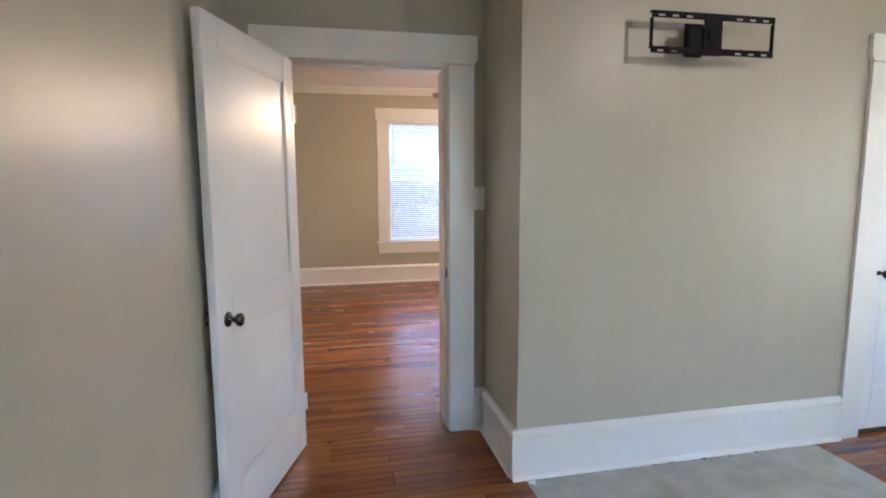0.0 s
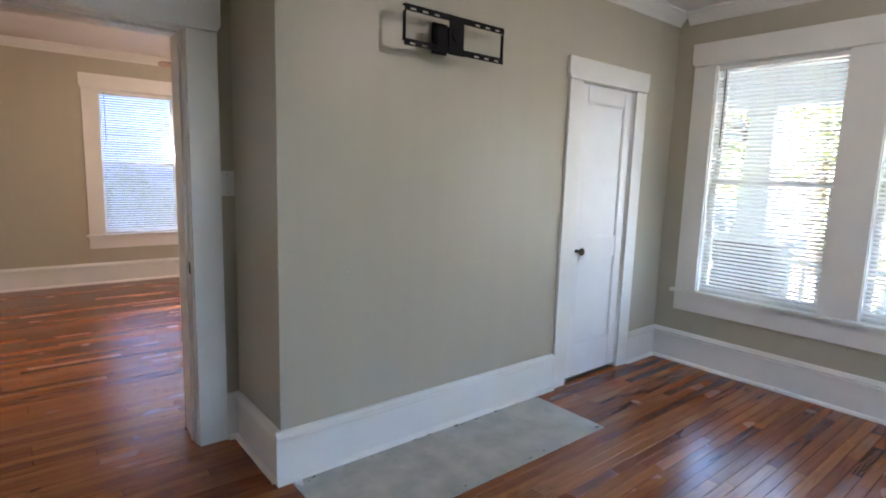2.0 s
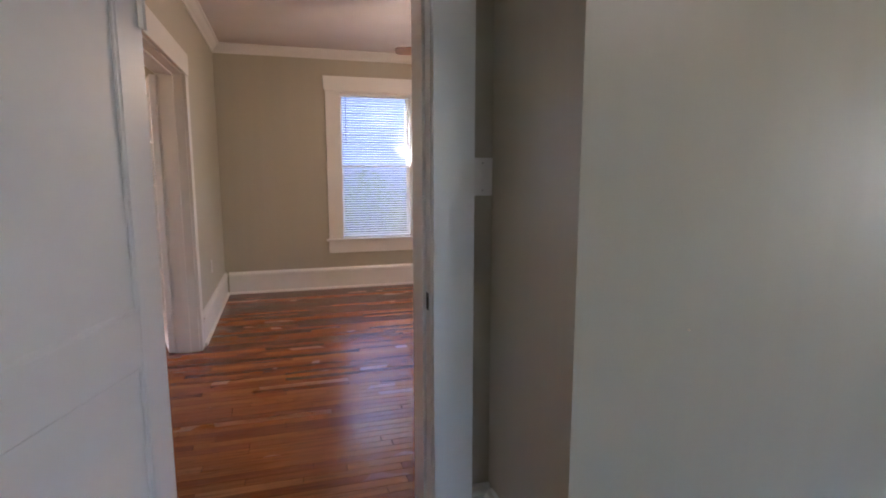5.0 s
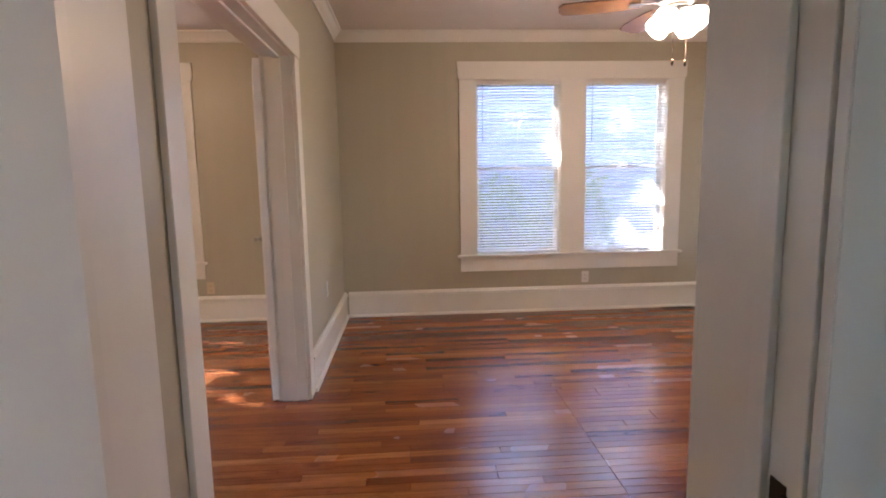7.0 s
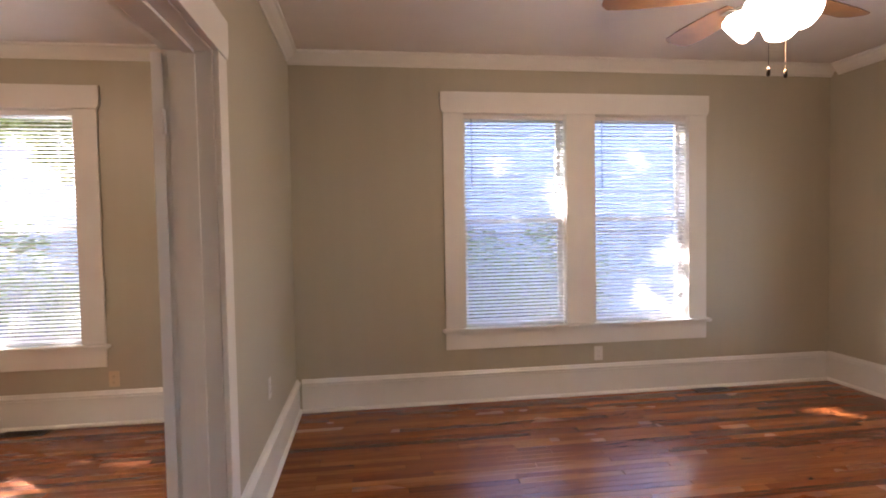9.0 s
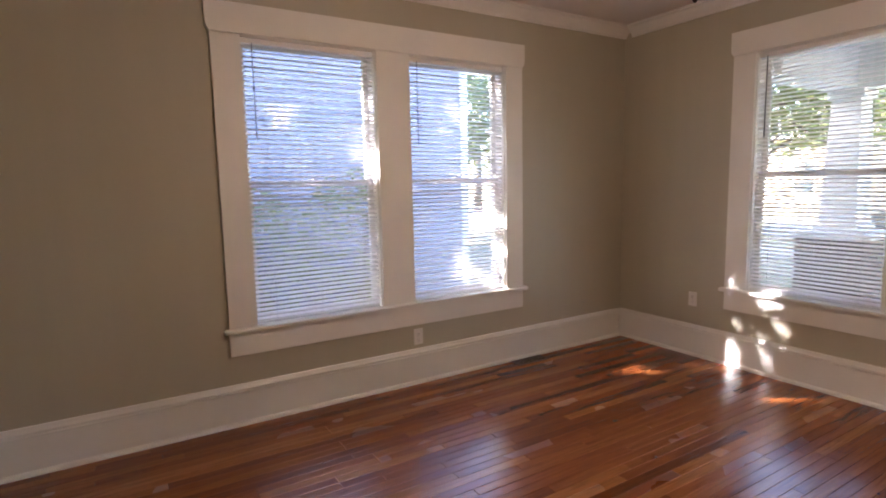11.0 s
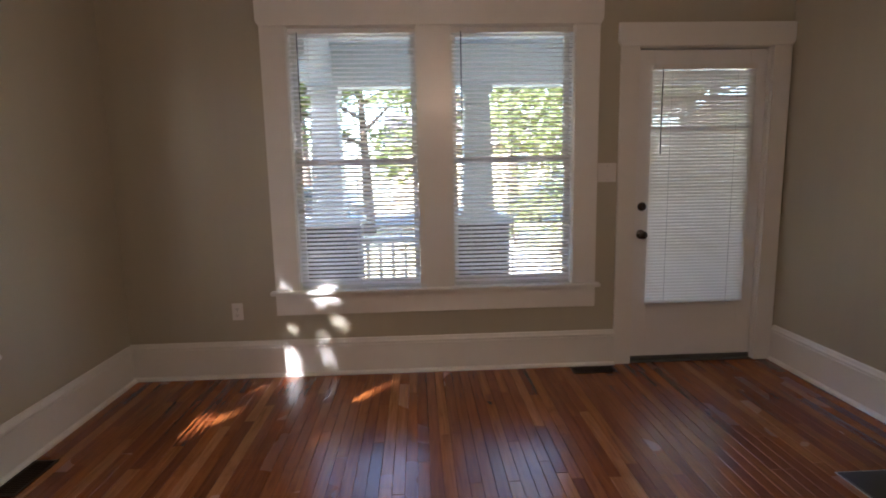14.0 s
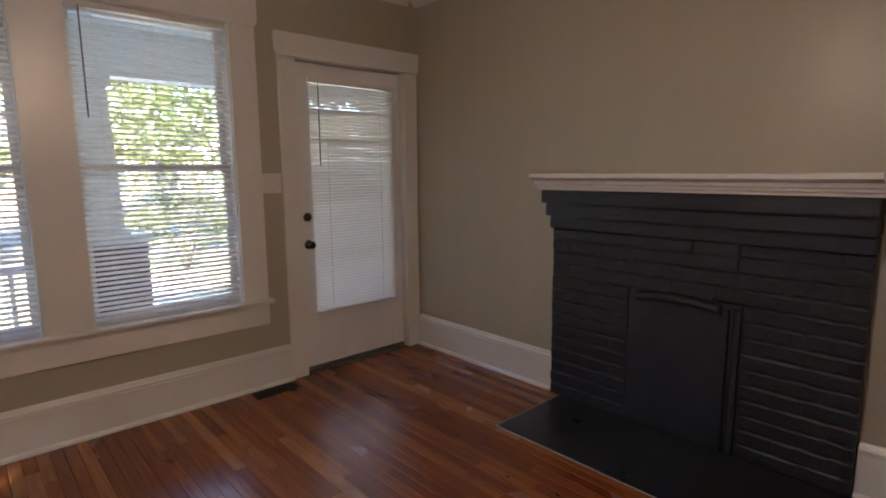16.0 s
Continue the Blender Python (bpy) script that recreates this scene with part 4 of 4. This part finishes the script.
def porch_pier(y, label):
    ob = thing("porch_pier", pose(PX, y, -0.62), label, "pier", "brick piers of the porch")
    body = part("core", boxes((-0.25, -0.25, 0, 0.25, 0.25, 1.50)), M_PIER, ob)
    for k in range(18):
        z = 0.40 + k * 0.062
        off = 0.10 if k % 2 else 0
        for a, b in ((-0.262, -0.10 + off), (-0.09 + off, 0.11 + off), (0.12 + off, 0.262)):
            if b - a > 0.03:
                part("brick", boxes((-0.264, a, z, -0.249, b, z + 0.053)), M_PIER, body)
                part("brick", boxes((a, 0.249, z, b, 0.264, z + 0.053)), M_PIER, body)
                part("brick", boxes((a, -0.264, z, b, -0.249, z + 0.053)), M_PIER, body)
    part("cap", boxes((-0.30, -0.30, 1.50, 0.30, 0.30, 1.56), bevel=0.008), M_WHITE_OUT, ob, "white pier cap")
    col = bmesh.new()
    h0, h1, a, b = 1.56, 2.739, 0.145, 0.105
    lo = [col.verts.new((x * a, y2 * a, h0)) for x, y2 in ((-1, -1), (1, -1), (1, 1), (-1, 1))]
    hi = [col.verts.new((x * b, y2 * b, h1)) for x, y2 in ((-1, -1), (1, -1), (1, 1), (-1, 1))]
    for i in range(4):
        col.faces.new((lo[i], lo[(i + 1) % 4], hi[(i + 1) % 4], hi[i]))
    col.faces.new(lo[::-1])
    col.faces.new(hi)
    box(col, -0.17, -0.17, 1.56, 0.17, 0.17, 1.60, 0.003)
    box(col, -0.135, -0.135, 2.66, 0.135, 0.135, 2.739, 0.003)
    part("column", col, M_WHITE_OUT, ob, "white tapered square column")


PIERS = (-0.45, 3.07, 5.92, 7.29)
for y in PIERS:
    porch_pier(y, "brown brick porch pier with a white tapered column")


def railing(y0, y1, label):
    ob = thing("porch_railing", pose(PX, y0, -0.10), label, "railing", "white railings of the porch")
    ln = y1 - y0
    part("top_rail", boxes((-0.035, 0, 0.80, 0.035, ln, 0.84), bevel=0.006), M_WHITE_OUT, ob)
    part("bottom_rail", boxes((-0.022, 0, 0.08, 0.022, ln, 0.12), bevel=0.004), M_WHITE_OUT, ob)
    n = int(ln / 0.115)
    for k in range(n):
        y = (k + 0.5) * ln / n
        part("baluster", boxes((-0.015, y - 0.015, 0.1205, 0.015, y + 0.015, 0.7995)), M_WHITE_OUT, ob)


for a, b in ((-3.0, -0.72), (-0.19, 2.80), (6.19, 7.02)):
    railing(a, b, "white painted porch railing with square balusters")
steps_ob = thing("porch_steps", pose(6.76, 4.5, -0.62), "grey painted wooden porch steps", "steps")
for k, h in enumerate((0.33, 0.17)):
    part("step", boxes((k * 0.3, -0.9, 0.0, k * 0.3 + 0.299, 0.9, h), bevel=0.006), M_PORCH, steps_ob)


# ---- street and neighbours ----
GZ = -0.62
ground = bmesh.new()
bmesh.ops.create_grid(ground, x_segments=60, y_segments=60, size=150, matrix=pose(0, 0, GZ))
for v in ground.verts:
    if abs(v.co.x) > 60 or abs(v.co.y) > 60:
        v.co.z += 0.8 * noise.noise(v.co * 0.03)
part("ground", ground, M_GRASS, kind="structure")
part("road", boxes((19.0, -150, GZ - 0.05, 26.0, 150, GZ + 0.012)), M_ROAD, kind="structure")
part("pavement", boxes((15.5, -150, GZ - 0.05, 17.1, 150, GZ + 0.03), (7.36, 3.9, GZ - 0.05, 15.49, 5.1, GZ + 0.03), bevel=0.004), M_WALK, kind="structure")
# dark ground patch laid where the side yard is in shade
part("side_lawn", boxes((-16.0, 8.95, GZ - 0.05, 12.5, 60.0, GZ + 0.02), bevel=0.004), M_LAWN_SHADE, kind="structure")
part("kerb", boxes((18.8, -150, GZ - 0.05, 18.99, 150, GZ + 0.12), (26.01, -150, GZ - 0.05, 26.2, 150, GZ + 0.12), bevel=0.01), M_WALK, kind="structure")


def house(m, w, d, h, siding, label, openings):
    """A clapboard house: front face at y = 0 towards -y, openings (x, z, width, height) in it."""
    ob = thing("neighbour_house", m, label, "house")
    body = part("wall", boxes((0, 0.03, 0, w, d, h)), siding, ob)
    bm, z = bmesh.new(), 0.35
    while z < h - 0.02:
        at = 0.0
        for x, z0, ww, hh in sorted(o for o in openings if o[1] - 0.12 < z + 0.13 and z < o[1] + o[3] + 0.12):
            if x - 0.1 > at:
                box(bm, at, 0.0, z, x - 0.1, 0.03, z + 0.137)
            at = max(at, x + ww + 0.1)
        box(bm, at, 0.0, z, w, 0.03, z + 0.137)
        z += 0.14
    for v in bm.verts:
        if v.co.y < 0.01:
            k = (v.co.z - 0.35) / 0.14
            v.co.y = 0.018 if k - math.floor(k + 0.02) > 0.5 else 0.0
    part("clapboards", bm, siding, ob, kind="stuff")
    part("corner_board", boxes((-0.03, -0.02, 0, 0.11, 0.029, h), (w - 0.11, -0.02, 0, w + 0.03, 0.029, h), bevel=0.004), M_WHITE_OUT, ob)
    roof = bmesh.new()
    v = [roof.verts.new(p) for p in ((-0.5, -0.6, h), (w + 0.5, -0.6, h), (w + 0.5, d + 0.6, h), (-0.5, d + 0.6, h), (-0.5, d / 2, h + 2.1), (w + 0.5, d / 2, h + 2.1))]
    for f in ((3, 2, 1, 0), (0, 1, 5, 4), (2, 3, 4, 5), (0, 4, 3), (1, 2, 5)):
        roof.faces.new([v[i] for i in f])
    part("roof", roof, M_ROOF, ob)
    part("eave_board", boxes((-0.5, -0.63, h - 0.16, w + 0.5, -0.601, h + 0.02)), M_WHITE_OUT, ob)
    for x, z0, ww, hh in openings:
        win = part("window", boxes((x - 0.1, -0.02, z0 - 0.1, x, 0.029, z0 + hh + 0.1), (x + ww, -0.02, z0 - 0.1, x + ww + 0.1, 0.029, z0 + hh + 0.1), (x, -0.02, z0 - 0.1, x + ww, 0.029, z0), (x, -0.02, z0 + hh, x + ww, 0.029, z0 + hh + 0.1), (x, -0.005, z0 + hh / 2 - 0.025, x + ww, 0.029, z0 + hh / 2 + 0.025)), M_WHITE_OUT, ob, "white-framed sash window")
        part("pane", boxes((x, 0.012, z0, x + ww, 0.028, z0 + hh)), M_DARKGLASS, win)
    return ob


M_DARKGLASS = surface("dark_window_glass", (0.03, 0.04, 0.05), (0.05, 0.06, 0.07), 0.06, 1.0, 10.0, 0.0, 0.0, 0.0, 0.02)
M_TAN = surface("tan_siding", (0.36, 0.30, 0.22), (0.44, 0.37, 0.28), 0.6, 0.8, 40.0, 0.1)
M_BRICKRED = surface("red_brick_far", (0.26, 0.15, 0.11), (0.36, 0.22, 0.17), 0.8, 3.0, 40.0, 0.2)
house(pose(-9.0, 13.2, GZ), 15.2, 9, 4.75, M_SIDING, "blue-grey clapboard house with white trim", [(1.5, 3.0, 0.6, 1.1), (2.3, 3.0, 0.6, 1.1), (5.2, 2.9, 0.8, 1.2), (9.3, 2.9, 0.8, 1.3)])
house(pose(33, 30, GZ, 0, 0, -90), 13, 9, 4.2, M_TAN, "single-storey tan clapboard house across the street", [(2, 1.2, 1.0, 1.5), (5, 1.2, 1.0, 1.5), (9.5, 1.2, 1.0, 1.5)])
house(pose(33, 8, GZ, 0, 0, -90), 12, 9, 3.4, M_TAN, "single-storey tan house with a grey roof across the street", [(1.5, 1.2, 1.1, 1.5), (7.0, 1.2, 1.1, 1.5), (9.5, 1.2, 1.1, 1.5)])
house(pose(33, -14, GZ, 0, 0, -90), 12, 9, 4.4, M_WHITE_OUT, "single-storey white clapboard house across the street", [(1.5, 1.2, 1.1, 1.5), (5.0, 1.2, 1.1, 1.5), (9.5, 1.2, 1.1, 1.5)])


def leaves(bm, centre, radii, count, size, rng):
    cx, cy, cz = centre
    for _ in range(count):
        d = Vector((rng.gauss(0, 1), rng.gauss(0, 1), rng.gauss(0, 1))).normalized() * rng.uniform(0.35, 1.0) ** 0.5
        c = Vector((cx + d.x * radii[0], cy + d.y * radii[1], cz + d.z * radii[2]))
        u = Vector((rng.gauss(0, 1), rng.gauss(0, 1), rng.gauss(0, 0.6))).normalized()
        w = u.orthogonal().normalized()
        s = size * rng.uniform(0.6, 1.3)
        bm.faces.new([bm.verts.new(p) for p in (c - u * s, c - w * s * 0.45, c + u * s, c + w * s * 0.45)])


def limb(bm, a, b, ra, rb, steps=7):
    a, b = Vector(a), Vector(b)
    ax = (b - a).normalized()
    u = ax.orthogonal().normalized()
    w = ax.cross(u)
    r0, r1 = [], []
    for k in range(steps):
        t = 2 * math.pi * k / steps
        d = u * math.cos(t) + w * math.sin(t)
        r0.append(bm.verts.new(a + d * ra))
        r1.append(bm.verts.new(b + d * rb))
    for k in range(steps):
        bm.faces.new((r0[k], r0[(k + 1) % steps], r1[(k + 1) % steps], r1[k])).smooth = True
    bm.faces.new(r1)
    bm.faces.new(r0[::-1])


def tree(x, y, height, spread, seed, label, mat=None, low=0.35, density=1.0):
    rng = random.Random(seed)
    ob = thing("tree", pose(x, y, GZ), label, "tree", "street trees")
    trunk, crown_bm = bmesh.new(), bmesh.new()
    r = height * 0.022
    limb(trunk, (0, 0, -0.1), (0.1, 0.05, height * low), r * 1.3, r)
    limb(trunk, (0.1, 0.05, height * low), (0, 0.2, height * 0.8), r, r * 0.4)
    for k in range(9):
        a, up = rng.uniform(0, 6.28), rng.uniform(low, 0.75)
        tip = (math.cos(a) * spread * rng.uniform(0.45, 0.9), math.sin(a) * spread * rng.uniform(0.45, 0.9), height * (up + rng.uniform(0.05, 0.22)))
        limb(trunk, (0.08, 0.1, height * up), tip, r * 0.45, r * 0.12)
        leaves(crown_bm, tip, (spread * 0.42, spread * 0.42, height * 0.11), int(330 * density), 0.13, rng)
    leaves(crown_bm, (0, 0.2, height * 0.85), (spread * 0.5, spread * 0.5, height * 0.14), int(500 * density), 0.13, rng)
    part("trunk", trunk, M_BARK, ob)
    part("crown", crown_bm, mat or M_LEAF, ob)


for i, (x, y, h, s) in enumerate(((17.5, 10.6, 8, 2.8), (12.6, 1.6, 7, 3.4), (14.0, -5.5, 8, 3.0), (12.2, -1.2, 6.5, 3.0), (14.2, 13.0, 7, 3.0), (17.9, 4.5, 8, 3.4), (18.0, 8.0, 7, 3.2), (17.6, 0.5, 7, 3.2), (14.6, 5.0, 6, 2.6), (28.5, 12, 10, 4.2), (29, 1.5, 11, 4.4), (29, -8, 9, 4.0), (28, 22, 11, 4.5), (15.0, 23.0, 9, 3.6), (6.0, 22.0, 10, 4.0))):
    tree(x, y, h, s, 10 + i, "leafy green street tree in sunlight", low=0.27, density=0.85)
for i, (x, y, h, s) in enumerate(((15.5, 11.0, 6.5, 2.6), (11.5, 12.5, 7, 2.6), (15, 19, 9, 3.5), (9, 28, 11, 4.5), (17, 30, 11, 4.5), (2, 34, 12, 5), (24, 38, 12, 5), (12, 42, 13, 6), (44, 20, 13, 6), (46, 2, 13, 6), (45, -16, 13, 6), (13.0, 14.0, 8, 3.0))):
    tree(x, y, h, s, 30 + i, "leafy green tree beyond the side yard", density=0.8)
# tall dense crowns added to keep the sun off the side yard
for i, (x, y, h, s) in enumerate(((3.6, 22.0, 10, 3.6), (9.2, 20.5, 10, 3.6), (2.5, 24.5, 12, 4.5), (6.5, 24.0, 12, 4.5))):
    tree(x, y, h, s, 70 + i, "dense green tree added behind the side yard to shade it", low=0.22, density=1.7)
# added sun blockers: their crowns and densities shape the sun patches indoors
tree(-5.1, 11.9, 5.8, 1.8, 41, "small tree with turning leaves, added to thin the side room's sun", M_LEAF_RED, 0.62, 0.4)
tree(0.35, 11.3, 6.3, 1.9, 43, "slender leafy tree beside the blue-grey house, added to break up the sun", M_LEAF, 0.6, 0.35)
tree(-1.6, 11.6, 6.4, 1.9, 42, "slender tree between the houses, added to break up the sun", M_LEAF, 0.6, 0.62)
tree(-2.3, 11.6, 4.9, 1.3, 47, "small bushy tree between the houses, added to block low sun", M_LEAF, 0.56, 0.95)


def shrub(x, y, r, h, seed, label, mat=None):
    rng = random.Random(seed)
    ob = thing("shrub", pose(x, y, GZ), label, "shrub", "shrubs in the yards")
    stems, bm = bmesh.new(), bmesh.new()
    for k in range(6):
        a = rng.uniform(0, 6.28)
        limb(stems, (0, 0, -0.05), (math.cos(a) * r * 0.6, math.sin(a) * r * 0.6, h * 0.75), 0.02, 0.006, 5)
    leaves(bm, (0, 0, h * 0.55), (r, r, h * 0.5), 1100, 0.06, rng)
    part("stems", stems, M_BARK, ob)
    part("foliage", bm, mat or M_LEAF, ob)


for k, (x, y) in enumerate(((13.2, 3.2), (14.9, 1.4), (13.4, -0.4), (14.6, 4.0))):
    shrub(x, y, 1.2, 2.7, 120 + k, "tall sunlit green shrub near the pavement")
for k in range(9):
    shrub(-6.5 + k * 1.25, 11.9 + 0.2 * (k % 2), 0.72, 1.7 + 0.25 * (k % 3), 60 + k, "green shrub beside the blue-grey house")
for k, y in enumerate((-2.2, -0.6, 0.7, 1.9)):
    shrub(7.6, y, 0.55, 0.95, 80 + k, "low green shrub in front of the porch")


def parked_car(x, y, label):
    ob = thing("parked_car", pose(x, y, GZ + 0.012), label, "car")
    side = [(-2.2, 0.35), (-2.2, 0.75), (-1.3, 0.9), (-0.7, 1.38), (0.7, 1.42), (1.45, 0.95), (2.15, 0.82), (2.25, 0.4)]
    bm = bmesh.new()
    a = [bm.verts.new((-0.85, p, q)) for p, q in side]
    b = [bm.verts.new((0.85, p, q)) for p, q in side]
    bm.faces.new(a)
    bm.faces.new(b[::-1])
    for k in range(8):
        bm.faces.new((a[k], b[k], b[(k + 1) % 8], a[(k + 1) % 8]))
    bmesh.ops.recalc_face_normals(bm, faces=bm.faces)
    bmesh.ops.bevel(bm, geom=list(bm.edges), offset=0.06, segments=2, affect="EDGES")
    part("body", bm, M_CAR, ob)
    part("side_window", boxes((-0.862, -0.75, 0.98, -0.856, 0.85, 1.28)), M_DARKGLASS, ob)
    for p in (-1.4, 1.35):
        for q in (-0.80, 0.62):
            part("wheel", turned(bmesh.new(), [(0.2, 0), (0.32, 0.01), (0.32, 0.17), (0.2, 0.18)], (q, p, 0.32), "x"), M_TYRE, ob)


parked_car(20.1, 10.2, "silver car parked at the kerb")
parked_car(20.1, 1.2, "silver saloon parked at the kerb")

# ---- floor strips ----
STRIP, GAP = 0.057, 0.0009
strip_cache = {}


def strip_box(bm, x0, y0, x1, y1):
    c = 0.0012
    lo = [bm.verts.new(p) for p in ((x0, y0, -0.019), (x1, y0, -0.019), (x1, y1, -0.019), (x0, y1, -0.019))]
    mid = [bm.verts.new((v.co.x, v.co.y, -c)) for v in lo]
    top = [bm.verts.new(p) for p in ((x0 + c, y0 + c, 0), (x1 - c, y0 + c, 0), (x1 - c, y1 - c, 0), (x0 + c, y1 - c, 0))]
    for k in range(4):
        j = (k + 1) % 4
        bm.faces.new((lo[k], lo[j], mid[j], mid[k]))
        bm.faces.new((mid[k], mid[j], top[j], top[k]))
    bm.faces.new(top)


def lay(name, rows, near, seed):
    """Strip flooring: rows of (y, [(x0, x1), ...]); strips whose middle lies in near are objects, at most 300."""
    rng = random.Random(seed)
    root = part(name, boxes((rows[0][1][0][0] + 0.01, rows[0][0] + 0.01, -0.0205, rows[0][1][0][0] + 0.02, rows[0][0] + 0.02, -0.0195)), M_GAP, kind="structure")
    far, count = bmesh.new(), 0
    for y, spans in rows:
        for a, b in spans:
            x, first = a, True
            while x < b - 0.004:
                ln = rng.choice((0.45, 0.6, 0.9, 1.2, 1.5, 1.8, 2.1))
                if first:
                    ln, first = rng.choice((0.25, 0.45, 0.75, 1.1, 1.6)), False
                if b - x - ln < 0.2:
                    ln = b - x
                cx = x + ln / 2
                if near[0] < cx < near[1] and near[2] < y < near[3] and count < 300:
                    key = round(ln, 3)
                    if key not in strip_cache:
                        bm = bmesh.new()
                        strip_box(bm, 0, 0, key - GAP, STRIP - GAP)
                        s = part("plank", bm, M_BOARD, root)
                        strip_cache[key] = s.data
                    else:
                        s = new("plank", strip_cache[key])
                        s.parent = root
                    s.location = (x, y, rng.uniform(-0.0004, 0.0002))
                    count += 1
                else:
                    strip_box(far, x, y, x + ln - GAP, y + STRIP - GAP)
                x += ln
    part("planks_far", far, M_BOARDS, root, kind="stuff")


def rows_of(y0, y1, spans_at):
    out, y = [], y0
    while y < y1 - 0.01:
        out.append((y, spans_at(y + STRIP / 2)))
        y += STRIP
    return out


def spans_bed(y):
    if y > BY:
        return [(LX, 1.46)] if y < AY else [(0.372, 1.24)]
    if y > 2.622:
        return [(LX, 1.498), (3.178, FX)]
    return [(LX, FX)]


def spans_living(y):
    if 4.78 < y < 6.40:
        return [(CX, 1.68), (1.68, FX)]
    if y < SY + 0.648:
        return [(CX, LX - 0.16), (LX, 1.695), (3.238, FX)]
    return [(CX, LX - 0.16), (LX, FX)]


lay("floor_bedroom", rows_of(SOUTH, SY, spans_bed), (0.7, 4.3, 1.35, 3.7), 3)
lay("floor_living", rows_of(SY, FY, spans_living), (1.2, 4.3, 4.9, 7.6), 4)
